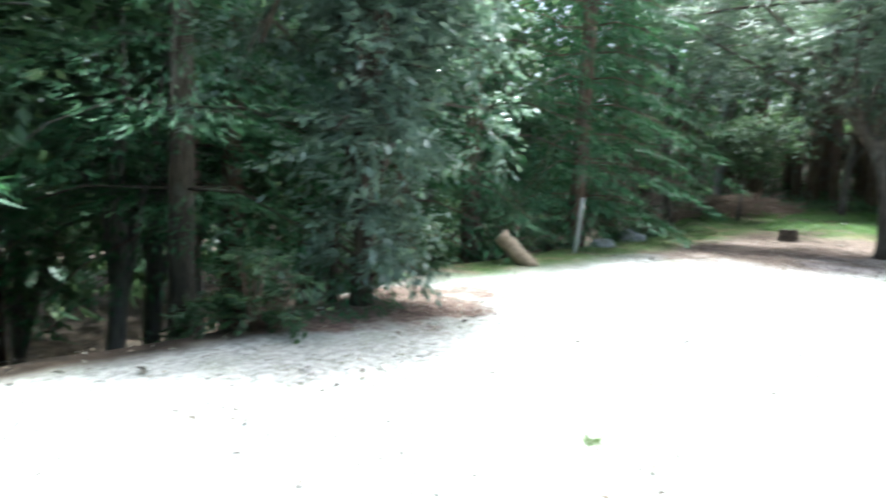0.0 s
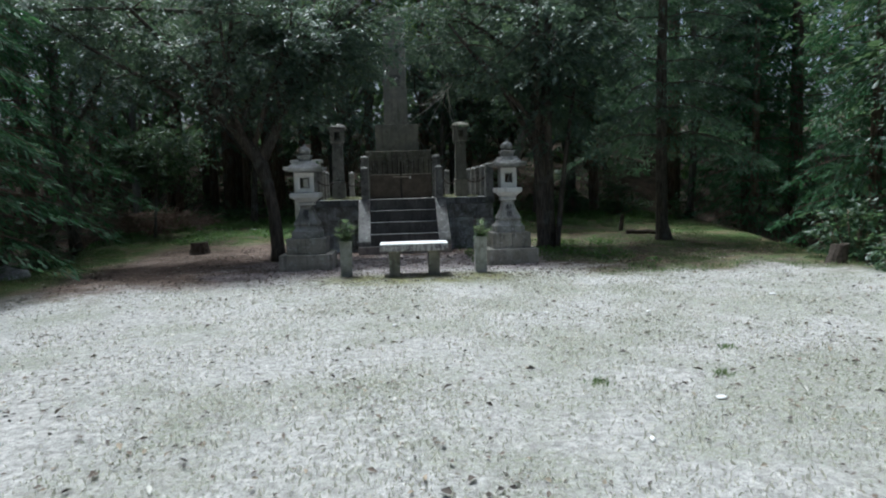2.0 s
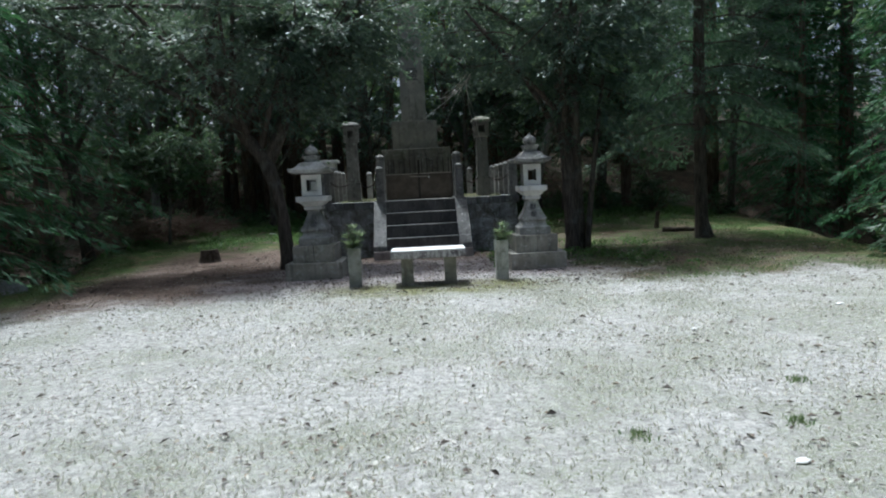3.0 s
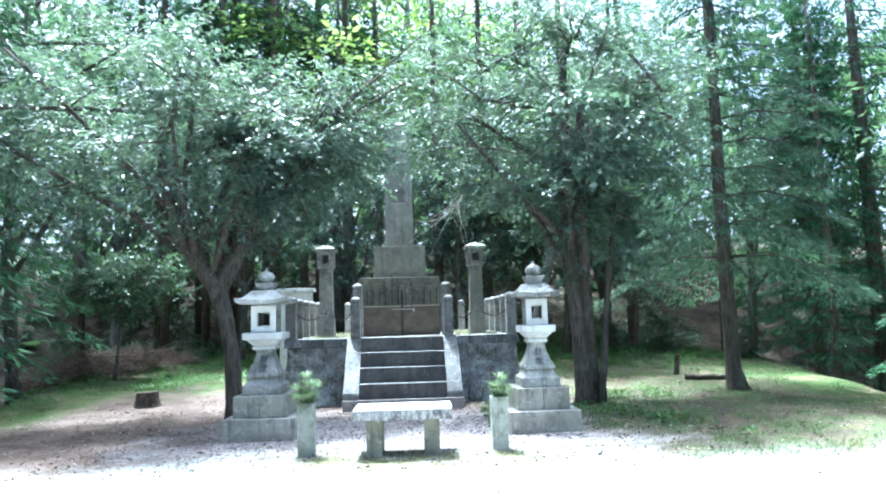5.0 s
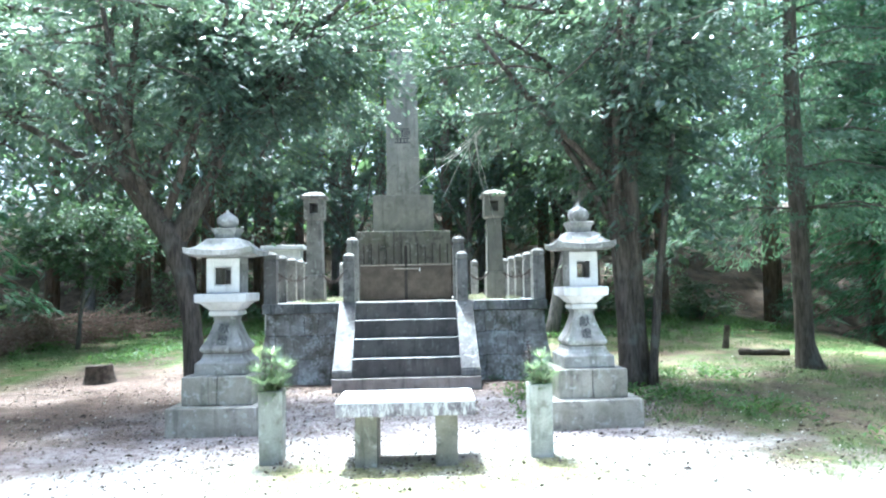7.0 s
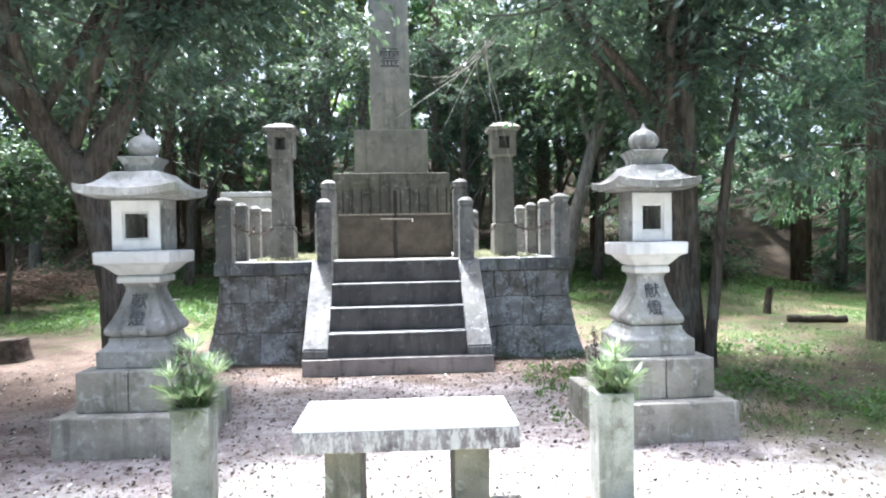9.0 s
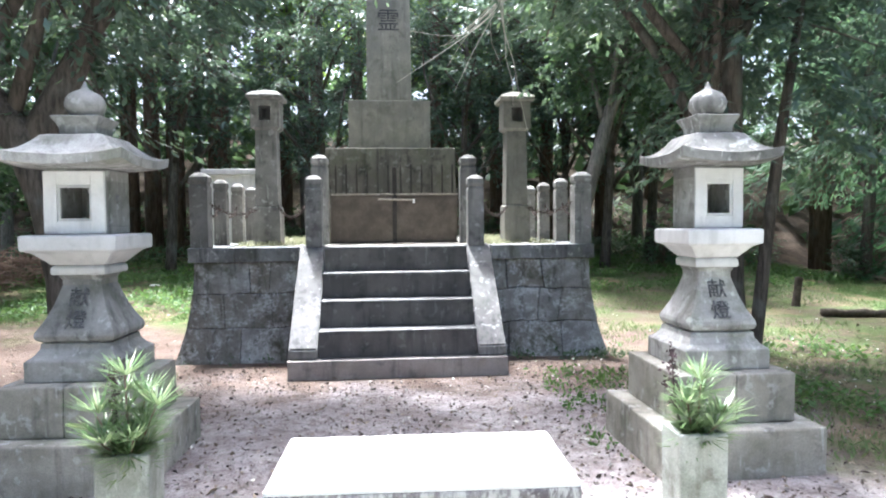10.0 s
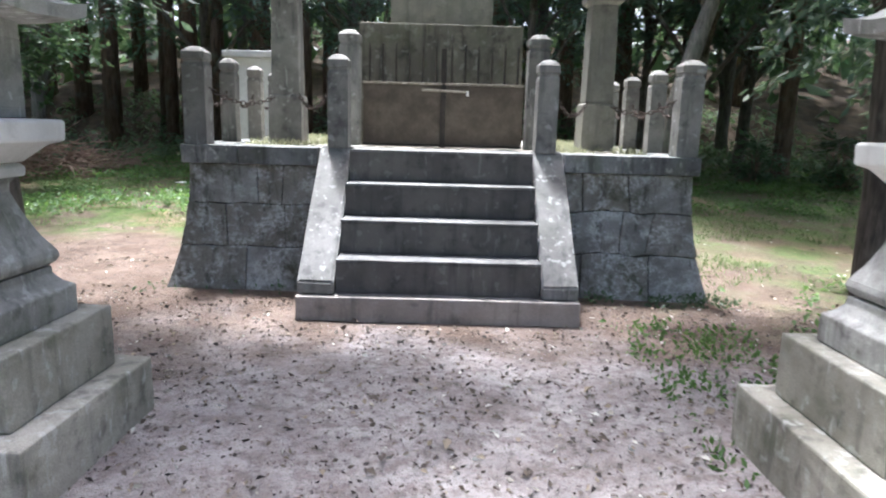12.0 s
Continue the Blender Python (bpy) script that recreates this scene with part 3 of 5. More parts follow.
def build_fence():
    """Posts round the terrace, with rusty chains from one to the next."""
    def post(x, y, half, top, label):
        t = thing("fence_post", x, y, TOP, 0, label, "stone post", "terrace fence posts")
        part("post_shaft", post_mesh(half, top), POST_STONE, t)
        return t

    for s in (-1, 1):
        post(s * 0.83, -0.005, 0.083, 0.73, "grey stone post with a pyramid head beside the stair top")
        post(s * 0.83, 0.62, 0.09, 1.0, "taller grey stone post with a pyramid head beside the iron gate")
        post(s * 1.965, 0.0, 0.09, 0.76, "thick grey stone corner post with a low head")
        for y in (0.76, 1.6, 2.42, 3.36):
            post(s * 1.95, y, 0.07, 0.74, "slim stone post with a pyramid head on the coping")
    for x in (-1.27, -0.6, 0.1, 0.75, 1.35):
        post(x, 3.42, 0.07, 0.72, "slim stone post at the back of the terrace")

    def chain(a, b, sag):
        a, b = Vector(a), Vector(b)
        n = max(5, int((b - a).length / 0.056))
        tubes = []
        for i in range(n):
            f = (i + 0.5) / n
            p = a.lerp(b, f) - Vector((0, 0, sag * 4 * f * (1 - f)))
            q = a.lerp(b, f + 0.02) - Vector((0, 0, sag * 4 * (f + 0.02) * (1 - f - 0.02)))
            d = (q - p).normalized()
            side = d.cross(Vector((0, 0, 1))).normalized()
            if i % 2:
                side = d.cross(side)
            ring = [p + d * 0.037 * math.cos(k * math.pi / 3) + side * 0.018 * math.sin(k * math.pi / 3) for k in range(7)]
            tubes.append(tube(ring, [0.0055] * 7, 4))
        v, f = joined(tubes)
        ob = quick("chain", v, f, RUST)
        tagged(ob, "rusty iron chain sagging between stone fence posts", "chain", "terrace chains")

    z = TOP + 0.45
    for s in (-1, 1):
        ys = (0.0, 0.76, 1.6, 2.42, 3.36)
        for a, b in zip(ys, ys[1:]):
            chain((s * 1.95, a + 0.075, z), (s * 1.95, b - 0.075, z), 0.13)
        chain((s * 1.885, 0.0, z), (s * 1.53, 0.84, z - 0.02), 0.1)
        chain((s * 0.92, 0.0, z - 0.02), (s * 1.34, 0.84, z), 0.13)


def build_gate():
    t = thing("iron_gate", 0, 0.62, TOP, 0, "low rusty iron double gate with a latch between stone posts", "gate")
    for s in (-1, 1):
        x0, x1 = (-0.715, -0.012) if s < 0 else (0.012, 0.715)
        leaf_ = part("gate_leaf", block(x0, x1, -0.012, 0.012, 0.03, 0.545, 0.004), IRON, t, "brown rusty sheet-iron leaf")
        # pale tone stands in for the sky-lit top edge
        part("top_rail", block(x0, x1, -0.032, 0.024, 0.547, 0.567, 0.003), WORN_LIT_IRON, leaf_, "ledge of the gate paled for the sky light on it")
        part("bottom_rail", block(x0, x1, -0.02, 0.02, 0.008, 0.028, 0.004), IRON_BAR, leaf_)
        n = 6
        for i in range(n):
            x = x0 + (x1 - x0) * (i + 0.5) / n
            v, f = tube([(x, 0, 0.567), (x, 0, 0.83 + 0.06 * math.sin(i * 1.7)), (x, 0, 0.9)], [0.011, 0.011, 0.002], 6)
            quick("bar", v, f, IRON_BAR, leaf_)
    part("centre_bar", block(-0.024, 0.024, -0.03, -0.002 - 0.012, 0.0, 0.86, 0.004), IRON_BAR, t)
    v, f = tube([(-0.19, -0.045, 0.5), (0.215, -0.045, 0.492)], [0.011, 0.011], 8)
    quick("latch_bar", v, f, WORN_LIT_IRON, t)
    part("latch_knob", block(0.205, 0.225, -0.06, -0.03, 0.455, 0.5, 0.004), PAPER, t, "bright worn latch end")


def build_stele():
    t = thing("memorial_stele", -0.04, 0.0, TOP, 0, "tall tapering memorial stone on two stained stone blocks", "monument")
    z1, z2 = 2.27 - TOP, 2.96 - TOP
    part("lower_block", block(-0.77, 0.78, 1.05, 2.95, -0.01, z1, 0.015, 8, 0.004), BLOCK_STONE, t, "wide rain-streaked lower block")
    part("upper_block", block(-0.53, 0.53, 1.75, 2.75, z1 + 0.002, z2, 0.012, 6, 0.004), STELE_STONE, t)
    bm = rings([(0.3, 0), (0.298, 0.6), (0.29, 1.3), (0.282, 2.1), (0.275, 2.7), (0.265, 2.72), (0.02, 2.84)])
    soften(bm, 0.012, 0.25)
    shaft = part("shaft", bm, STELE_STONE, t)
    shaft.matrix_basis = pose(0, 2.4, z2 + 0.002)
    lettering("inscription", "\u970a", 0.32, 0.003, INK, t, (0.0, 2.107, z2 + 1.11), 89.6)


def build_lamp_pillar(x, label, material):
    t = thing("stone_lamp_pillar", x, 0.93, TOP, 0, label, "stone lamp pillar", "pair of lamp pillars")
    part("foot", soften(rings([(0.155, 0), (0.15, 0.42), (0.132, 0.43), (0.132, 0.44)]), 0.008), material, t)
    part("pillar_shaft", soften(rings([(0.13, 0.44), (0.118, 1.3)]), 0.012), material, t)
    bm = bmesh.new()
    for x0, x1, y0, y1, z0, z1 in ((-0.16, 0.16, -0.16, 0.16, 1.33, 1.41), (-0.16, -0.065, -0.16, 0.16, 1.41, 1.57), (0.065, 0.16, -0.16, 0.16, 1.41, 1.57),
                                   (-0.065, 0.065, 0.06, 0.16, 1.41, 1.57), (-0.16, 0.16, -0.16, 0.16, 1.57, 1.64)):
        box(bm, x0, x1, y0, y1, z0, z1, 0.004)
    part("lamp_box", bm, material, t, "lamp box with a square opening")
    part("collar", soften(rings([(0.118, 1.3), (0.16, 1.33)]), 0.004), material, t)
    part("cap", soften(rings([(0.165, 1.64), (0.205, 1.655), (0.205, 1.69), (0.14, 1.735), (0.05, 1.765)]), 0.008), material, t)


def lantern_roof():
    """A square stone roof with sweeping, upturned corners."""
    n = 24
    bm = bmesh.new()
    grid, under = {}, {}
    for i in range(n + 1):
        for j in range(n + 1):
            u, v = 2 * i / n - 1, 2 * j / n - 1
            m = max(abs(u), abs(v))
            edge = 0.034 * (abs(u) * abs(v)) ** 2.5
            q = max(0.0, (m - 0.48) / 0.52)
            z = 0.185 - 0.127 * (1 - (1 - q) ** 1.9)
            grid[i, j] = bm.verts.new((u * 0.335, v * 0.335, z + edge))
            under[i, j] = bm.verts.new((u * 0.33, v * 0.33, -0.012 + 0.02 * m + edge * 0.9))
    for i in range(n):
        for j in range(n):
            a, b, c, d = grid[i, j], grid[i + 1, j], grid[i + 1, j + 1], grid[i, j + 1]
            for face in (((a, b, c), (a, c, d)) if i == j else ((a, b, d), (b, c, d)) if i + j == n - 1 else ((a, b, c, d),)):
                bm.faces.new(face)
            bm.faces.new((under[i, j], under[i, j + 1], under[i + 1, j + 1], under[i + 1, j]))
    for i in range(n):
        for a, b in (((i, 0), (i + 1, 0)), ((i + 1, n), (i, n)), ((0, i + 1), (0, i)), ((n, i), (n, i + 1))):
            bm.faces.new((under[a], under[b], grid[b], grid[a]))
    bmesh.ops.recalc_face_normals(bm, faces=bm.faces)
    for e in bm.edges:
        e.smooth = e.calc_face_angle(0.0) < 0.3
    for v in bm.verts:
        v.co += noise.noise_vector(v.co * 9) * 0.004
    return bm


def build_lantern(x, y, rz, label, k=1.0):
    """k: how wide the parts above the shaft are; the slimmer lantern has a darker roof."""
    capstone = ROOF_STONE if k < 1 else LANTERN_GREY

    def slim(bm, w=k):
        bmesh.ops.scale(bm, vec=(w, w, 1), verts=bm.verts)
        return bm

    t = thing("stone_lantern", x, y, 0, rz, label, "stone lantern", "pair of stone lanterns")
    part("base_block", block(-0.45, 0.45, -0.46, 0.46, -0.03, 0.265, 0.012, 6, 0.004), BASE_STONE, t, "broad low stone base")
    for a, b in ((-0.34, -0.003), (0.003, 0.34)):
        part("middle_block", block(a, b, -0.345, 0.345, 0.267, 0.54, 0.01, 4, 0.003), BASE_STONE, t)
    part("upper_block", soften(rings([(0.25, 0.542), (0.25, 0.655), (0.215, 0.68), (0.192, 0.715), (0.19, 0.745)]), 0.007, 0.3), LANTERN_GREY, t)
    part("flared_shaft", slim(soften(rings([(0.178, 0.747), (0.205, 0.762), (0.214, 0.785), (0.208, 0.81), (0.172, 0.87), (0.142, 0.94), (0.12, 1.005), (0.105, 1.055), (0.106, 1.085), (0.122, 1.11)]), 0.006, 0.6), 0.5 + 0.5 * k),
         LANTERN_GREY, t)
    part("neck", slim(soften(rings([(0.142, 1.112), (0.147, 1.12), (0.147, 1.15), (0.135, 1.165)]), 0.006, 0.3)), LANTERN_WHITE, t)
    part("platform", slim(soften(rings([(0.142, 1.167), (0.16, 1.185), (0.21, 1.235), (0.252, 1.25), (0.255, 1.325), (0.245, 1.333), (0.18, 1.335)]), 0.007, 0.3)), LANTERN_WHITE, t)
    for name, x0, x1, y0, y1, z0, z1 in (("fire_box_floor", -0.16, 0.16, -0.142, 0.16, 1.337, 1.375), ("fire_box_side", -0.16, -0.1, -0.142, 0.16, 1.375, 1.63), ("fire_box_side", 0.1, 0.16, -0.142, 0.16, 1.375, 1.63),
                                         ("fire_box_lintel", -0.16, 0.16, -0.142, 0.16, 1.63, 1.695), ("back_jamb", -0.1, -0.07, 0.13, 0.16, 1.375, 1.63), ("back_jamb", 0.07, 0.1, 0.13, 0.16, 1.375, 1.63),
                                         ("back_rail", -0.07, 0.07, 0.13, 0.16, 1.375, 1.43), ("back_rail", -0.07, 0.07, 0.13, 0.16, 1.57, 1.63)):
        part(name, slim(block(x0, x1, y0, y1, z0, z1, 0.003)), LANTERN_GREY, t)
    for s in (-1, 1):
        bm = bmesh.new()
        bmesh.ops.create_cone(bm, cap_ends=True, segments=16, radius1=0.03, radius2=0.022, depth=0.02)
        bmesh.ops.rotate(bm, cent=(0, 0, 0), matrix=Matrix.Rotation(s * math.pi / 2, 3, "Y"), verts=bm.verts)
        bmesh.ops.translate(bm, vec=(s * 0.166 * k, 0.0, 1.53), verts=bm.verts)
        part("round_boss", bm, LANTERN_GREY, t)
    bm = bmesh.new()
    for x0, x1, z0, z1 in ((-0.162, -0.092, 1.339, 1.68), (0.092, 0.162, 1.339, 1.68), (-0.092, 0.092, 1.339, 1.408), (-0.092, 0.092, 1.605, 1.68)):
        box(bm, x0, x1, -0.164, -0.144, z0, z1, 0.003)
    face = part("window_face", slim(bm), LANTERN_WHITE, t, "pale square window front")
    bm = bmesh.new()
    for x0, x1, z0, z1 in ((-0.091, -0.077, 1.409, 1.604), (0.077, 0.091, 1.409, 1.604), (-0.077, 0.077, 1.409, 1.423), (-0.077, 0.077, 1.59, 1.604)):
        box(bm, x0, x1, -0.155, -0.137, z0, z1, 0.002)
    part("window_frame", slim(bm), LANTERN_WHITE, face)
    roof = part("roof", slim(lantern_roof()), capstone, t, "sweeping roof with upturned corners", True)
    roof.location.z = 1.7
    part("finial_base", soften(rings([(0.098, 1.885), (0.1, 1.9), (0.103, 1.93), (0.122, 1.965), (0.134, 1.985), (0.12, 1.99)]), 0.006, 0.3), capstone, t)
    prof = [(0.06, 1.99), (0.082, 2.005), (0.102, 2.035), (0.107, 2.065), (0.1, 2.095), (0.082, 2.12), (0.05, 2.138), (0.026, 2.15), (0.014, 2.17), (0.004, 2.195)]
    bud = rings(prof, False, 60)
    for v in bud.verts:
        petal = 0.05 * max(0.0, 1 - abs(v.co.z - 2.06) / 0.07) * abs(math.cos(4 * math.atan2(v.co.y, v.co.x))) ** 0.5
        v.co.x, v.co.y = v.co.x * (0.97 + petal), v.co.y * (0.97 + petal)
    part("finial", bud, capstone, t, "onion-shaped finial with faint petals", True)
    lettering("inscription", "\u732e", 0.115, 0.003, CARVED, t, (0, -0.1335 * (0.5 + 0.5 * k) - 0.004, 0.982), 71)
    lettering("inscription", "\u71c8", 0.115, 0.003, CARVED, t, (0, -0.1825 * (0.5 + 0.5 * k) - 0.004, 0.865), 65)


def build_table():
    t = thing("offering_table", 0.03, -4.4, 0, -1.5, "white-topped stone offering table on two grey legs", "stone table")
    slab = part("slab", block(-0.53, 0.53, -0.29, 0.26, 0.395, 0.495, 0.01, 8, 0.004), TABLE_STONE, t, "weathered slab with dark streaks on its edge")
    # near-white tone puts the bright light from above into the top's colour
    part("slab_top", block(-0.528, 0.528, -0.288, 0.258, 0.494, 0.51, 0.008, 8, 0.002), TABLE_TOP, slab, "slab top toned white for the light falling on it")
    for x in (-0.31, 0.31):
        part("leg", block(x - 0.085, x + 0.085, -0.2, 0.2, -0.03, 0.393, 0.01, 3, 0.003), BASE_STONE, t)


def build_vase(x, y, rz, label):
    t = thing("stone_vase", x, y, 0, rz, label, "stone vase", "pair of stone vases")
    part("vase_body", soften(rings([(0.09, -0.03), (0.092, 0.3), (0.094, 0.573), (0.068, 0.574), (0.064, 0.45)], cap=False), 0.008, 0.3), VASE_STONE, t)
    part("vase_floor", block(-0.067, 0.067, -0.067, 0.067, 0.47, 0.5, 0.0), JOINT, t, "dark soil inside")


def build_sprigs(x, y, seed, stems, label, leaf_spray=False):
    """Umbrella-pine sprigs in a vase: stems that carry whorls of long flat needles, and a dried flower stalk."""
    rng = np.random.default_rng(seed)
    t = thing("pine_sprigs", x, y, 0.5, 0, label, "plant", "sprigs in stone vases")
    for dx, dy, top, whorls in stems:
        foot, head = np.array([dx * 0.15, dy * 0.15, 0.0]), np.array([dx, dy, top])
        way = (head - foot) / np.linalg.norm(head - foot)
        v, f = tube([tuple(foot), tuple((foot + head) / 2 + (0, 0, 0.01)), tuple(head)], [0.005, 0.0045, 0.003], 6)
        sprig = quick("sprig", v, f, TWIG, t, True)
        leaves = []
        for k in range(whorls):
            n = 46
            c = head - way * 0.07 * k + rng.normal(0, 0.006, 3)
            az = np.arange(n) * 6.283 / n + rng.normal(0, 0.12, n)
            rise = rng.normal(0.45 if k == 0 else 0.1, 0.3, n)
            d = np.stack([np.cos(az), np.sin(az), rise], 1) + way * 0.25 + np.array([dx, dy, 0]) * 1.2
            leaves.append(blades(c + d * 0.006, d, np.cross(d, (0, 0, 1.0)), rng.uniform(0.09, 0.145, n), rng.uniform(0.006, 0.01, n), 0.12))
            m = 14
            az = rng.uniform(0, 6.28, m)
            d = np.stack([np.cos(az), np.sin(az), rng.uniform(0.6, 2.0, m)], 1)
            leaves.append(blades(np.repeat(c[None], m, 0), d, np.cross(d, (0.3, 0.2, 1.0)), rng.uniform(0.03, 0.065, m), rng.uniform(0.006, 0.009, m), 0.12))
        me = blade_mesh("needles", np.concatenate(leaves))
        me.materials.append(LEAF_PINE)
        ob = tagged(new("needles", me), kind="stuff")
        ob.parent = sprig
    v, f = tube([(-0.02, 0.02, 0.0), (-0.06, 0.04, 0.17), (-0.07, 0.05, 0.37)], [0.005, 0.004, 0.003], 5)
    stalk = quick("dried_stalk", v, f, DRY_FLOWER, t)
    n = 130
    u = rng.uniform(0.4, 1.0, n)
    c = np.stack([-0.06 - 0.01 * u, 0.04 + 0.01 * u, 0.37 * u], 1) + rng.normal(0, 0.016, (n, 3))
    me = blade_mesh("dried_flower", blades(c, rng.normal(0, 1, (n, 3)), rng.normal(0, 1, (n, 3)), rng.uniform(0.012, 0.03, n), rng.uniform(0.008, 0.016, n)))
    me.materials.append(DRY_FLOWER)
    ob = tagged(new("dried_flower", me), "dark purplish dried flower head", kind="stuff")
    ob.parent = stalk
    if leaf_spray:
        bm = bmesh.new()
        rows = []
        for i in range(9):
            q = i / 8
            w = 0.028 * math.sin(math.pi * min(1.0, q * 0.93 + 0.07)) ** 0.8
            rows.append([bm.verts.new((q * 0.19, side * w, 0.05 * q - 0.06 * q * q + abs(side) * 0.012)) for side in (-1, 0, 1)])
        for a_, b_ in zip(rows, rows[1:]):
            for k in range(2):
                bm.faces.new((a_[k], b_[k], b_[k + 1], a_[k + 1]))
        bmesh.ops.solidify(bm, geom=list(bm.faces), thickness=0.002)
        big = part("broad_leaf", bm, PALE_LEAF, t, "pale green broad leaf sticking out", True)
        big.matrix_basis = pose(-0.03, -0.03, 0.09, 0, -32, 195)


def build_white_slab():
    t = thing("white_memorial_slab", -2.5, 3.75, height(-2.5, 3.75), 0, "pale stone slab with a flat cap behind the terrace", "stone slab")
    part("slab_body", block(-0.36, 0.36, -0.16, 0.16, -0.05, 1.98, 0.012, 5, 0.003), WHITE_STONE, t)
    part("slab_cap", block(-0.43, 0.43, -0.22, 0.22, 1.982, 2.07, 0.015, 4, 0.003), WHITE_STONE, t)


build_terrace()
build_stairs()
build_fence()
build_gate()
build_stele()
build_lamp_pillar(-1.455, "mottled grey stone lamp pillar with a square lamp opening", POST_STONE)
build_lamp_pillar(1.44, "brownish stone lamp pillar with a square lamp opening", STELE_STONE)
build_lantern(-1.78, -2.93, -2, "grey stone lantern with a pale window on stepped blocks")
build_lantern(1.8, -3.08, 1, "grey stone lantern on a stepped base with dark stains", 0.88)
build_table()
build_vase(-1.038, -4.365, 2, "square pale stone vase with moss stains on the ground")
build_vase(1.1, -4.375, -2, "square stone vase with lichen on the ground")
build_sprigs(-1.038, -4.365, 3, ((-0.01, 0.0, 0.34, 5), (0.1, -0.02, 0.22, 4), (-0.1, -0.03, 0.2, 4), (0.03, 0.08, 0.24, 4), (0.05, -0.1, 0.13, 3), (-0.06, -0.09, 0.12, 3)), "green umbrella-pine sprigs, dried flowers and a broad leaf in a vase", True)
build_sprigs(1.1, -4.375, 8, ((0.03, 0.0, 0.27, 4), (-0.05, -0.05, 0.19, 4), (0.11, -0.02, 0.13, 3), (0.04, -0.1, 0.11, 3), (0.0, 0.08, 0.18, 3)), "yellow-green umbrella-pine sprigs in a square stone vase")
build_white_slab()


# ---- trees ----
def crown_of(rng, ends, per, spread, size, flat=0.28, droop=0.0, slim=0.36):
    """Leaves set along the side twigs that fan out from each twig, in loose, layered sprays."""
    p, w = np.array([e[0] for e in ends], float), np.array([e[1] for e in ends], float)
    z = np.array([0.0, 0.0, 1.0])
    h = w * (1, 1, 0.4) + (1e-4, 0, 0)
    h /= np.linalg.norm(h, axis=1, keepdims=True)
    lat = np.cross(z, h)
    lat /= np.linalg.norm(lat, axis=1, keepdims=True) + 1e-6
    who = np.repeat(np.arange(len(p)), rng.integers(int(per * 0.6), int(per * 1.4) + 1, len(p)))
    n = len(who)
    forks = 4
    k = rng.integers(0, forks, n)
    fan = rng.normal(0, 0.8, (len(p), forks))[who, k][:, None]
    rise = rng.normal(-0.08 - 0.3 * droop, 0.2 + flat, (len(p), forks))[who, k][:, None]
    s = h[who] * np.cos(fan) + lat[who] * np.sin(fan) + z * rise
    s /= np.linalg.norm(s, axis=1, keepdims=True)
    reach = spread * 2.3
    u = rng.uniform(0, 1, (n, 1))
    c = p[who] + s * reach * u - h[who] * reach * 0.35 + rng.normal(0, 0.1, (n, 3)) * spread - z * 0.25 * droop * reach * u * u
    out = np.cross(z, s) * rng.choice([-1.0, 1.0], (n, 1)) * rng.uniform(0.4, 1.0, (n, 1))
    d = s * 0.75 + out - z * (0.12 + droop * rng.uniform(0.1, 1.2, (n, 1))) + rng.normal(0, 0.2, (n, 3))
    across = np.cross(d, z + rng.normal(0, 0.4, (n, 3)))
    ln = rng.uniform(0.65, 1.3, n) * size
    return blades(c, d, across, ln, ln * slim * rng.uniform(0.8, 1.2, n), 0.16)


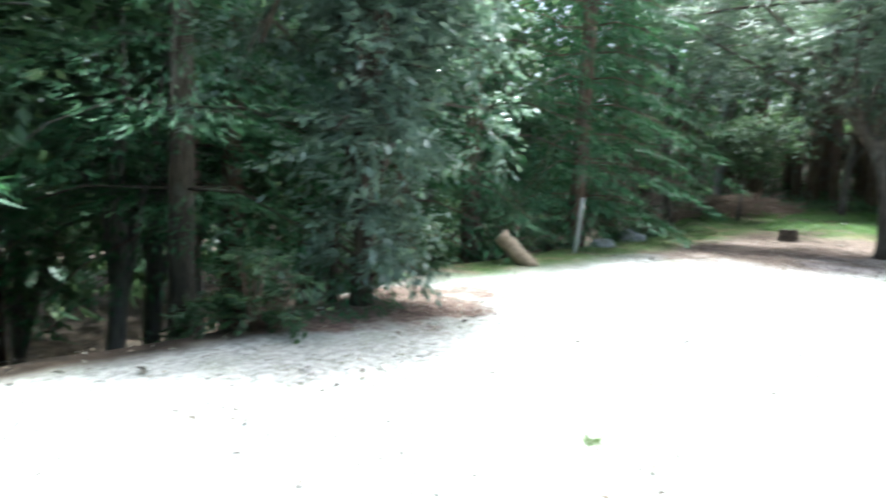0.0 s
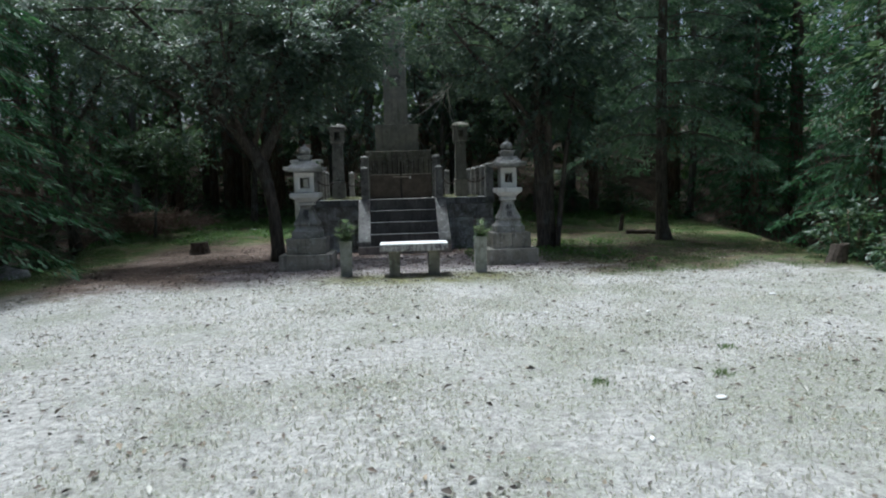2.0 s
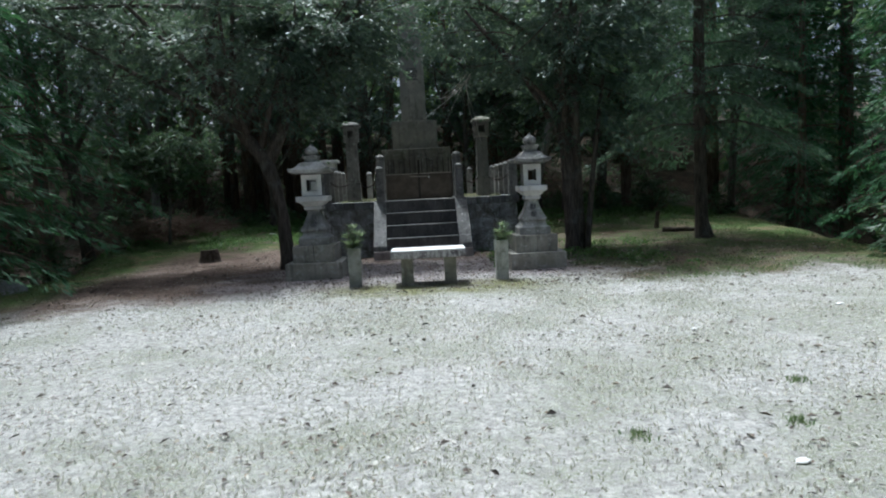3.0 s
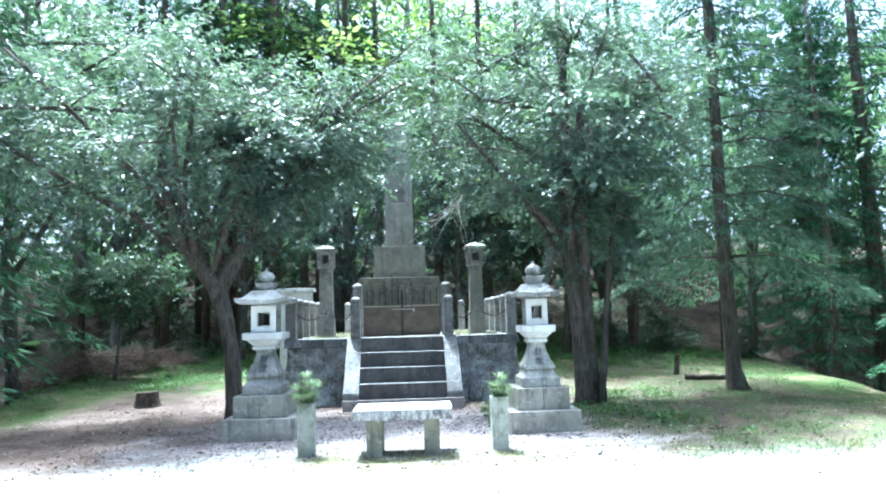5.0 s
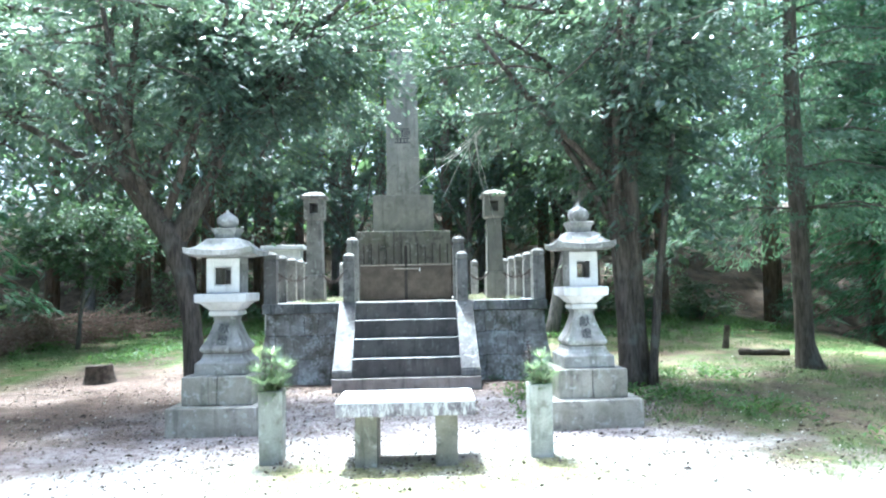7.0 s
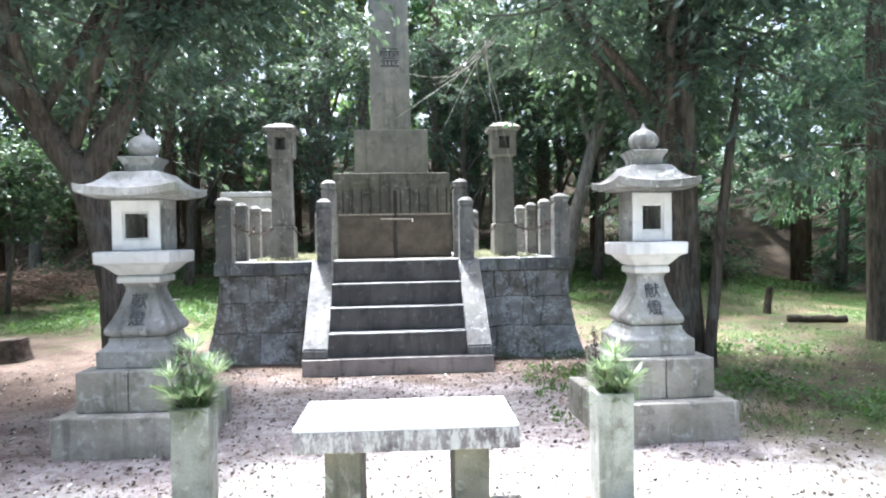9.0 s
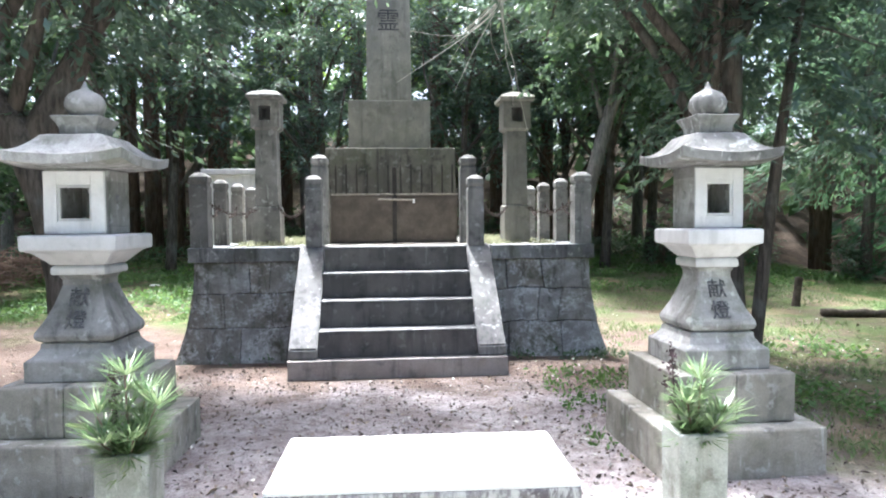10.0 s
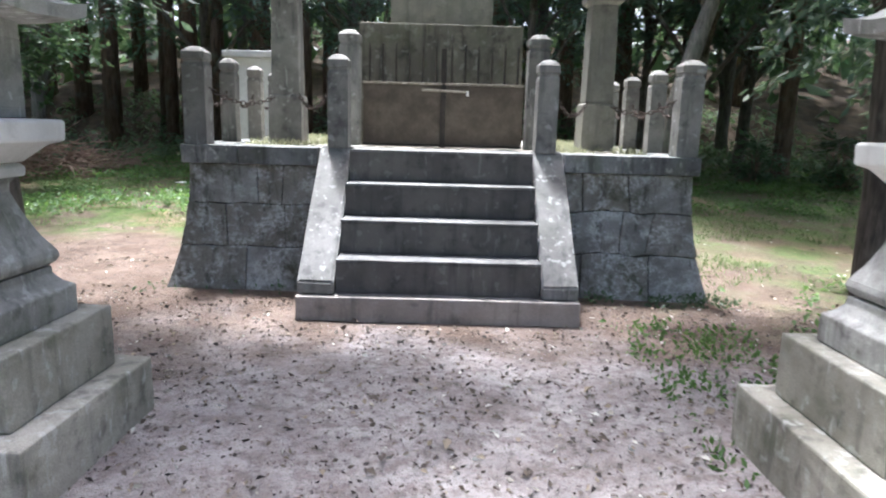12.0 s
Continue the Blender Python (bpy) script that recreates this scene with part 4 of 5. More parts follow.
def grow(rng, trunk, radii, limbs, centre, radius, low=0.45, branches=6, twigs=7, shell=0.8, thick=0.42, layer=0.3):
    """Tubes of a trunk with limbs that fill an uneven crown, and the ends of its twigs."""
    tubes, ends = [tube(trunk, radii, 9)], []
    pts = [np.array(p, float) for p in trunk]
    centre, radius = np.array(centre, float), np.array(radius, float)

    def bent(a, b, r0, r1, sag, sides):
        m = (a + b) / 2 + rng.normal(0, 0.1, 3) * np.linalg.norm(b - a) * 0.7 + (0, 0, sag)
        ps = [a * (1 - t) ** 2 + 2 * m * t * (1 - t) + b * t * t for t in (0, 0.33, 0.66, 1.0)]
        tubes.append(tube([tuple(p) for p in ps], [r0, r0 * 0.7 + r1 * 0.3, r0 * 0.35 + r1 * 0.65, r1], sides))
        return ps

    for i in range(limbs):
        f = low + (1 - low) * i / limbs
        k = f * (len(pts) - 1)
        a = pts[int(k)] * (1 - k % 1) + pts[min(int(k) + 1, len(pts) - 1)] * (k % 1)
        ang = i * 2.4 + rng.uniform(-0.4, 0.4)
        el = rng.uniform(-0.55, 0.95)
        way = np.array([math.cos(ang) * math.cos(el), math.sin(ang) * math.cos(el), math.sin(el)])
        b = centre + way * radius * rng.uniform(0.55, 0.95) * shell
        rr = radii[0] * thick * (1.15 - 0.6 * f)
        limb = bent(a, b, rr, 0.025, 0.25, 6)
        for j in range(branches):
            t = 0.35 + 0.65 * (j + rng.uniform(0, 0.8)) / branches
            q = limb[min(3, int(t * 3))] * (1 - (t * 3) % 1) + limb[min(3, int(t * 3) + 1)] * ((t * 3) % 1)
            out = rng.normal(0, 1, 3) * (1, 1, layer)
            out = out / np.linalg.norm(out) + 0.6 * (q - centre) / radius
            e = q + out * rng.uniform(0.45, 0.9) * np.mean(radius) * 0.42
            br = bent(q, e, 0.02, 0.008, 0.05, 4)
            for w in range(twigs):
                s = br[rng.integers(1, 4)]
                tw = rng.normal(0, 1, 3) * (1, 1, layer) + 0.5 * (s - centre) / radius
                tw = tw / np.linalg.norm(tw)
                te = s + tw * rng.uniform(0.2, 0.55) * max(1.0, np.mean(radius) / 3)
                ends.append((te, tw))
                if w % 3 == 0:
                    tubes.append(tube([tuple(s), tuple(te)], [0.006, 0.003], 3))
    return tubes, ends


def finish_tree(name, tubes, leaves, bark_mat, leaf_mat, label, at, category="tree", group="", rz=0.0):
    t = thing(name, *at, rz, label, category, group)
    quick("trunk", *tubes[0], bark_mat, t, True)
    v, f = joined(tubes[1:])
    tagged(quick("branchwork", v, f, bark_mat, t, True), kind="stuff")
    me = blade_mesh("crown", leaves)
    me.materials.append(leaf_mat)
    ob = new("crown", me)
    ob.parent = t
    return t


def at_ground(x, y, dz=-0.05):
    return (x, y, height(x, y) + dz)


def evergreen_beside_lantern():
    rng = np.random.default_rng(11)
    trunk = [(0, 0, 0), (-0.02, 0.02, 0.3), (-0.06, 0.03, 1.0), (-0.16, 0.04, 1.57), (-0.29, 0.05, 2.03), (-0.6, 0.05, 2.45), (-0.93, 0.0, 2.95), (-1.15, 0, 3.9), (-1.2, 0, 5.2)]
    tubes, ends = grow(rng, trunk, [0.18, 0.135, 0.115, 0.12, 0.15, 0.12, 0.11, 0.07, 0.03], 13, (-1.6, 0.5, 4.7), (3.9, 2.9, 2.2), 0.55)
    side = [(-0.29, 0.05, 1.98), (-0.12, 0.1, 2.33), (0.06, 0.15, 2.72), (0.4, 0.25, 3.6), (0.9, 0.3, 5.2)]
    more, e2 = grow(rng, side, [0.13, 0.12, 0.1, 0.06, 0.025], 9, (0.7, 0.2, 4.8), (1.9, 2.0, 1.7), 0.5)
    over = []
    for i in range(70):
        p = np.array([rng.uniform(1.2, 3.6), rng.uniform(0.0, 1.6), rng.choice([3.45, 3.95, 4.45, 5.0, 5.6]) + rng.normal(0, 0.08)])
        p[2] += 0.65 * max(0.0, p[0] - 1.2) * (p[2] < 5.2)
        over.append((p, np.array([0.7, rng.normal(-0.2, 0.5), -0.15])))
        if i % 3 == 0:
            more.append(tube([(0.45, 0.25, 3.7), tuple((p + (0.9, 0.3, 4.4)) / 2), tuple(p)], [0.022, 0.014, 0.005], 4))
    leaves = crown_of(rng, ends + e2 + over, 50, 0.26, 0.102, 0.12, 0.35)
    finish_tree("evergreen_tree", tubes + more, leaves, BARK_DARK, LEAF_GLOSS, "forked evergreen tree with glossy dark leaves beside a stone lantern", at_ground(-2.52, -1.6))


def evergreen_with_stems():
    rng = np.random.default_rng(23)
    trunk = [(0.03, 0, 0), (0.0, 0.0, 0.25), (-0.03, 0, 1.0), (-0.08, 0.02, 2.0), (-0.14, 0.04, 3.0), (-0.18, 0.05, 4.2), (-0.1, 0.05, 5.6), (0, 0, 7.0)]
    tubes, ends = grow(rng, trunk, [0.22, 0.15, 0.13, 0.125, 0.12, 0.1, 0.07, 0.03], 19, (-0.15, 0.0, 5.1), (3.3, 2.4, 2.3), 0.4, thick=0.3)
    low = []
    for i in range(46):
        a, r = rng.uniform(0, 6.28), rng.uniform(0.25, 1.1)
        z = rng.choice([2.0, 2.4, 2.8, 3.3]) + rng.normal(0, 0.1)
        low.append((np.array([math.cos(a) * r + 0.2, math.sin(a) * r - 0.1, z]), np.array([math.cos(a), math.sin(a), -0.4])))
    tubes.append(tube([(0.16, 0.06, 0), (0.12, 0.05, 0.8), (0.1, 0.05, 2.0), (0.08, 0.05, 3.4), (0.2, 0.05, 5.4)], [0.17, 0.12, 0.115, 0.11, 0.05], 8))
    tubes.append(tube([(0.26, -0.1, 0), (0.28, -0.1, 0.3), (0.36, -0.12, 1.2), (0.46, -0.14, 2.1), (0.62, -0.2, 3.4)], [0.085, 0.062, 0.055, 0.05, 0.03], 7))
    leaves = np.concatenate([crown_of(rng, ends, 54, 0.26, 0.1, 0.12, 0.3), crown_of(rng, low, 60, 0.22, 0.1, 0.15, 0.35)])
    tree = finish_tree("evergreen_tree", tubes, leaves, BARK_DARK, LEAF_GLOSS, "evergreen tree with several dark stems and small leaves behind a lantern", at_ground(2.97, -1.05))
    dead_branch(tree, (-1.9, 0.5, 3.6), 5)


def slim_tree():
    """A slender conifer with a bare straight trunk and wispy drooping sprays."""
    rng = np.random.default_rng(31)
    trunk = [(0.03, 0, -0.05), (0.0, 0, 0.1), (-0.05, 0, 0.45), (-0.07, 0, 2.0), (-0.08, 0, 4.0), (-0.03, 0, 6.5), (0.05, 0, 10.5)]
    tubes = [tube(trunk, [0.27, 0.2, 0.14, 0.125, 0.115, 0.085, 0.03], 10)]
    boughs, leaves = cedar(rng, 10.5, 2.5, 2.2, 17, 560, 0.6)
    finish_tree("slim_tree", tubes + boughs[1:], leaves, BARK_DARK, LEAF_WISPY, "slim straight conifer with wispy boughs and a flared foot", at_ground(6.13, 0.1))


def near_cedar():
    rng = np.random.default_rng(47)
    tubes, leaves = cedar(rng, 12.0, 2.1, 2.9, 15, 800, 0.5)
    finish_tree("cedar", tubes, leaves, BARK_DARK, LEAF_CEDAR, "cedar with feathery layered boughs hanging over the sand's edge", at_ground(-7.8, -12.5))


def leaning_tree():
    rng = np.random.default_rng(43)
    trunk = [(0, 0, 0), (0.1, 0, 0.4), (0.3, 0, 1.4), (0.62, 0, 2.6), (1.0, 0, 3.9), (1.2, 0, 5.6)]
    tubes, ends = grow(rng, trunk, [0.19, 0.15, 0.13, 0.12, 0.09, 0.03], 10, (1.0, 0, 5.2), (2.2, 1.8, 1.6), 0.6)
    leaves = crown_of(rng, ends, 30, 0.28, 0.13, 0.15, 0.3)
    finish_tree("leaning_tree", tubes, leaves, BARK_GREY, LEAF_WOOD, "leaning grey-brown tree behind the terrace", at_ground(3.1, 4.6))


def dead_branch(parent, top, seed):
    """Bare pale twigs hanging under the crown."""
    rng = np.random.default_rng(seed)
    tubes = []
    for i in range(9):
        a = np.array(top) + rng.normal(0, 0.06, 3)
        way = np.array([rng.normal(-0.35, 0.3), rng.normal(0, 0.2), -1.0])
        ps = [a]
        for k in range(5):
            way = way + rng.normal(0, 0.28, 3)
            ps.append(ps[-1] + way * rng.uniform(0.1, 0.19))
        tubes.append(tube([tuple(p) for p in ps], [0.009, 0.008, 0.006, 0.005, 0.004, 0.002], 4))
    v, f = joined(tubes)
    tagged(quick("dead_branch", v, f, PALE_TWIG, parent), "bare pale hanging dead branch")


def young_maple():
    rng = np.random.default_rng(37)
    trunk = [(0, 0, 0), (0.05, 0, 0.6), (0.1, 0.05, 1.4), (0.05, 0.1, 2.2), (0.1, 0.1, 3.0)]
    tubes, ends = grow(rng, trunk, [0.05, 0.04, 0.033, 0.025, 0.01], 11, (0.1, 0, 2.1), (1.7, 1.5, 1.05), 0.35, 5, 5, 0.9)
    leaves = crown_of(rng, ends, 30, 0.2, 0.1, 0.15, 0.2, 0.55)
    finish_tree("young_maple", tubes, leaves, BARK_GREY, LEAF_WOOD, "small green leafy tree beside the brush heap", at_ground(-6.9, 4.4))


def bush_tree():
    rng = np.random.default_rng(41)
    trunk = [(0, 0, 0), (0, 0, 0.4), (0.05, 0, 1.2), (0.1, 0, 2.4), (0.05, 0, 4.0), (0, 0, 5.6)]
    tubes, ends = grow(rng, trunk, [0.13, 0.1, 0.09, 0.07, 0.05, 0.02], 19, (-0.25, 0.1, 3.1), (1.15, 1.3, 2.5), 0.2, 6, 7, 0.95, layer=0.55)
    tubes.append(tube([(-0.3, -0.1, 0), (-0.32, -0.1, 0.6), (-0.2, 0, 1.6)], [0.06, 0.05, 0.03], 6))
    low = []
    for i in range(70):
        a, r, z = rng.uniform(0, 6.28), rng.uniform(0.15, 0.7), rng.uniform(0.45, 2.2)
        low.append((np.array([math.cos(a) * r + 0.15, math.sin(a) * r, z]), np.array([math.cos(a), math.sin(a), -0.3])))
        if i % 2:
            tubes.append(tube([(0.03, 0, z * 0.6), (math.cos(a) * r * 0.9, math.sin(a) * r * 0.9, z)], [0.015, 0.005], 4))
    leaves = np.concatenate([crown_of(rng, ends, 40, 0.2, 0.1, 0.4, 0.4, 0.42), crown_of(rng, low, 46, 0.19, 0.1, 0.4, 0.4, 0.42)])
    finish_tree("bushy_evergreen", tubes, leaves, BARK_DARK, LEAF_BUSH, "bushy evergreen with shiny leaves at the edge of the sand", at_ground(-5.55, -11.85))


def cedar(rng, tall, first, reach, tiers, per, fine=1.0):
    """A straight conifer with tiers of drooping, feathery boughs."""
    trunk = [(0, 0, 0), (0.02, 0, 0.3), (0.03, 0.02, tall * 0.3), (0, 0.03, tall * 0.65), (0, 0, tall)]
    r = tall * 0.0125
    tubes = [tube(trunk, [r * 1.35, r, r * 0.85, r * 0.5, 0.02], 9)]
    c, d = [], []
    for i in range(tiers):
        f = i / tiers
        z = first + (tall - first) * f ** 0.9
        n = rng.integers(3, 5)
        for j in range(n):
            ang = i * 1.9 + j * 6.28 / n + rng.uniform(-0.3, 0.3)
            ln = reach * (1 - f) ** 0.7 * rng.uniform(0.65, 1.1) + 0.3
            out = np.array([math.cos(ang), math.sin(ang), 0])
            ps = [np.array([0, 0, z]) + out * ln * t + np.array([0, 0, 0.18 * ln * t - 0.5 * ln * t * t]) for t in (0, 0.35, 0.7, 1.0)]
            tubes.append(tube([tuple(p) for p in ps], [0.022, 0.016, 0.01, 0.004], 4))
            m = int(per * (0.4 + ln / reach))
            t = rng.uniform(0.15, 1.0, m)
            side = rng.uniform(-1, 1, m)
            base = np.array([0, 0, z])[None] + out[None] * (ln * t)[:, None]
            base[:, 2] += 0.18 * ln * t - 0.5 * ln * t * t
            lat = np.array([-out[1], out[0], 0])
            wide = ln * 0.42 * np.sin(np.clip(t, 0, 1) * 2.6 + 0.3)
            base += lat[None] * (side * wide)[:, None]
            base[:, 2] -= 0.25 * np.abs(side) * wide + rng.uniform(0, 0.12, m)
            c.append(base)
            d.append(out[None] * 0.8 + lat[None] * side[:, None] * 1.1 + np.array([0, 0, -0.55])[None] + rng.normal(0, 0.25, (m, 3)))
    c, d = np.concatenate(c), np.concatenate(d)
    n = len(c)
    across = np.cross(d, rng.normal(0, 0.3, (n, 3)) + (0, 0, 1))
    return tubes, blades(c, d, across, rng.uniform(0.12, 0.28, n) * fine, rng.uniform(0.025, 0.05, n) * fine, 0.1)


def woods():
    """The trees round the clearing: a few kinds, each repeated with its own turn and size."""
    kinds = []
    for seed, tall, first, reach, tiers in ((51, 15, 2.2, 2.6, 26), (52, 17, 4.0, 2.9, 24), (53, 13, 1.2, 2.3, 26)):
        rng = np.random.default_rng(seed)
        tubes, leaves = cedar(rng, tall, first, reach, tiers, 155)
        kinds.append(("cedar", tubes, leaves, BARK_CEDAR, LEAF_CEDAR, "tall cedar with drooping feathery green boughs at the wood's edge"))
    for seed, tall, limbs, rad in ((61, 9, 13, (2.8, 2.8, 3.4)), (62, 11, 14, (3.2, 3.0, 4.2)), (63, 7, 12, (2.6, 2.6, 2.7))):
        rng = np.random.default_rng(seed)
        trunk = [(0, 0, 0), (0.05, 0, 0.4), (0.15, 0.1, tall * 0.3), (0.05, 0.1, tall * 0.6), (0, 0, tall * 0.95)]
        tubes, ends = grow(rng, trunk, [0.17, 0.14, 0.11, 0.07, 0.02], limbs, (0, 0, tall * 0.58), rad, 0.3, 6, 6, 0.95)
        kinds.append(("woodland_tree", tubes, crown_of(rng, ends, 16, 0.34, 0.2, 0.2, 0.2, 0.42), BARK_GREY, LEAF_WOOD, "leafy woodland tree at the edge of the clearing"))
    rng = np.random.default_rng(70)
    tubes = [tube([(0, 0, 0), (0.03, 0, 5), (0.0, 0.05, 12), (0, 0, 18)], [0.24, 0.19, 0.13, 0.04], 8)]
    kinds.append(("bare_cedar", tubes + cedar(rng, 18, 9.0, 2.4, 14, 10)[0][1:], cedar(rng, 18, 9.0, 2.4, 14, 140)[1], BARK_CEDAR, LEAF_CEDAR, "plantation cedar with a long bare trunk on the bank"))
    rng = np.random.default_rng(75)
    trunk = [(0, 0, 0), (0.05, 0.02, 0.5), (0.2, 0.1, 3.0), (0.1, 0.1, 6.0), (0, 0, 9.0)]
    tubes, ends = grow(rng, trunk, [0.16, 0.13, 0.11, 0.08, 0.02], 16, (0, -0.2, 6.0), (3.3, 2.9, 3.1), 0.4, 6, 6, 0.95)
    kinds.append(("woodland_evergreen", tubes, crown_of(rng, ends, 24, 0.3, 0.16, 0.15, 0.3, 0.38), BARK_DARK, LEAF_GLOSS, "dark glossy evergreen with a high crown behind the monument"))
    kinds.append(("maple", kinds[4][1], kinds[4][2], BARK_GREY, LEAF_MAPLE, "tall yellow-green woodland tree catching the light behind the monument"))
    protos = {}

    def plant(k, x, y, size, turn):
        name, tubes, leaves, bk, lf, label = kinds[k]
        m = pose(*at_ground(x, y, -0.08), 0, 0, turn)
        if k not in protos:
            protos[k] = finish_tree(name, tubes, leaves, bk, lf, label, (x, y, height(x, y) - 0.08), "tree", "trees of the wood", turn)
            protos[k].scale = (size,) * 3
        else:
            copy_thing(protos[k], m).scale = (size,) * 3

    spots = [
        # the wood's edge past the sand, first row
        (5, -12.2, -16.4, 1.0), (5, -13.6, -12.4, 1.0), (5, -11.2, -14.8, 0.9), (5, -11.8, -9.6, 0.9), (5, -12.6, -6.8, 0.9), (2, -9.6, -17.6, 0.9), (0, -9.6, -11.4, 0.9), (3, -8.8, -15.2, 0.9), (5, -9.4, -12.6, 0.9), (3, -10.2, -17.0, 1.0), (5, -9.4, -9.2, 0.75), (5, -9.0, -5.6, 0.8), (6, -11.4, -13.4, 0.9), (6, -9.8, -10.6, 0.8), (2, -8.3, -8.6, 0.9), (0, -8.4, -6.6, 1.0), (2, -7.4, -4.4, 1.05), (2, -8.4, -2.4, 0.9), (0, -9.0, 0.4, 1.05),
        (7, -8.5, 3.2, 1.15), (1, -10.5, 5.0, 1.0), (4, -9.0, -16.2, 1.0), (0, -6.8, -17.6, 1.0), (3, -10.8, -11.4, 1.0), (1, -10.6, -8.6, 1.0), (4, -11.5, -4.6, 1.0), (3, -12.2, -0.8, 1.0),
        (0, -12.5, -15.0, 1.1), (4, -14.0, -9.0, 1.1), (1, -14.5, -3.0, 1.1),
        # behind the monument
        (6, -8.8, 12.4, 1.0), (6, -10.2, 13.6, 1.0), (6, -9.4, 15.5, 1.0), (6, -7.0, 15.2, 1.0), (6, -11.6, 12.2, 1.0), (6, -6.2, 12.9, 1.0), (6, -5.0, 12.6, 0.95), (8, -2.4, 13.0, 1.45), (8, 2.8, 14.4, 1.4), (8, 0.4, 17.0, 1.7), (7, -4.8, 7.8, 0.85), (7, -1.6, 7.6, 0.72), (7, 1.8, 7.9, 0.72), (7, 4.8, 7.6, 0.9), (7, 6.6, 9.4, 1.0), (6, 1.2, 10.2, 0.8), (6, 2.9, 10.8, 0.9), (6, -0.9, 12.6, 0.9), (6, -8.2, 11.2, 0.7), (6, -7.1, 12.1, 0.75), (6, -5.7, 11.4, 0.7), (6, -3.6, 12.2, 0.7), (6, 5.9, 11.0, 0.9), (6, -4.4, 11.0, 1.0), (6, -2.0, 11.6, 0.95), (6, -6.4, 11.6, 1.0),
        (6, -7.6, 13.2, 1.0), (6, -3.2, 13.6, 1.0), (6, -5.4, 14.4, 1.0), (3, 2.4, 12.0, 1.0), (6, 4.4, 11.4, 1.0), (4, 7.4, 12.2, 1.1), (7, 4.3, 9.3, 0.85), (1, 7.3, 8.8, 0.9), (7, 9.2, 5.2, 0.85), (4, -9.4, 10.0, 1.1),
        (4, -6.8, 17.2, 1.3), (1, 9.4, 16.0, 1.1), (0, -12, 15.0, 1.1),
        # beyond the slim tree
        (2, 10.4, 3.6, 0.8), (2, 10.4, -1.2, 0.85), (7, 9.3, -4.8, 0.7), (6, 9.4, 6.8, 1.0), (0, 11.3, 5.6, 0.8), (5, 9.6, -7.6, 1.0), (4, 12.0, -3.0, 1.1), (0, 12.2, 4.4, 1.1),
        (4, 13.4, 8.6, 1.2), (4, 15.0, 1.5, 1.2), (0, 10.4, -11.0, 1.1), (4, 11.5, -15.5, 1.1),
        # at the back of the walker: unseen, added to dim the monument's front
        (1, 8.6, -21.5, 1.1), (4, 4.0, -23.5, 1.1), (0, -0.5, -24.5, 1.1), (4, -5.0, -23.0, 1.1),
    ]
    rng = random.Random(9)
    for k, x, y, size in spots:
        plant(k, x, y, size * rng.uniform(0.94, 1.06), rng.uniform(0, 360))


def undergrowth():
    """Low leafy shrubs along the edges."""
    rng = np.random.default_rng(81)
    ends = []
    tubes = []
    for i in range(30):
        a, r, z = rng.uniform(0, 6.28), rng.uniform(0.05, 0.55), rng.uniform(0.12, 0.75)
        p = np.array([math.cos(a) * r, math.sin(a) * r, z])
        ends.append((p, np.array([math.cos(a), math.sin(a), 0.2])))
        tubes.append(tube([(p[0] * 0.15, p[1] * 0.15, 0), tuple(p)], [0.01, 0.004], 4))
    leaves = crown_of(rng, ends, 45, 0.14, 0.1)
    proto = None
    r2 = random.Random(4)
    spots = [(-5.45, -13.1), (-7.4, -12.6), (-6.9, -10.6), (-7.0, -9.6), (-7.2, -7.2), (-7.3, -5.6), (-7.2, -3.2), (-7.8, -1.4), (-8.4, 1.4), (-8.6, 5.6), (-7.8, 7.6), 
             (6.2, 7.6), (7.6, 7.2), (8.8, 5.0), (7.6, -4.2), (7.2, -6.0), (5.2, 9.4), (2.4, 9.2),
             (0.4, 9.6), (-2.6, 10.6), (9.3, -3.4), (9.4, -5.6)]
    for x, y in spots:
        size = r2.uniform(0.8, 1.5)
        if proto is None:
            proto = finish_tree("shrub", tubes, leaves, TWIG, LEAF_WOOD, "low green leafy shrub at the wood's edge", at_ground(x, y), "shrub", "shrubs along the edge")
            proto.scale = (size,) * 3
        else:
            copy_thing(proto, pose(*at_ground(x, y), 0, 0, r2.uniform(0, 360))).scale = (size,) * 3


def far_woods():
    """Foliage of the wood further off, too far to tell tree from tree."""
    rng = np.random.default_rng(91)
    n = 52000
    # full circle: the unseen stretch behind the walker is added to block sky light
    a = rng.uniform(math.radians(-120), math.radians(240), n)
    r = rng.uniform(20, 34, n)
    x, y = np.cos(a) * r, np.sin(a) * r - 2
    lump = rng.uniform(0, 1, n)
    z = lump ** 1.35 * (14 - 6 * np.exp(-((a - 1.6) / 0.3) ** 2) + 3 * np.sin(a * 9) + 2 * np.sin(a * 23)) + np.clip(y - 11, 0, 15) * 0.33 - 2.5
    c = np.stack([x, y, z], 1)
    d = rng.normal(0, 1, (n, 3)) + (0, 0, -0.4)
    s = rng.uniform(0.5, 1.05, n)
    me = blade_mesh("far_woods", blades(c, d, np.cross(d, rng.normal(0, 0.4, (n, 3)) + (0, 0, 1)), s, s * 0.6, 0.15))
    me.materials.append(LEAF_WOOD)
    tagged(new("far_woods", me), "dense green foliage of the wood beyond the clearing", "woods", kind="stuff")


evergreen_beside_lantern()
evergreen_with_stems()
slim_tree()
near_cedar()
leaning_tree()
young_maple()
bush_tree()
woods()
undergrowth()
far_woods()


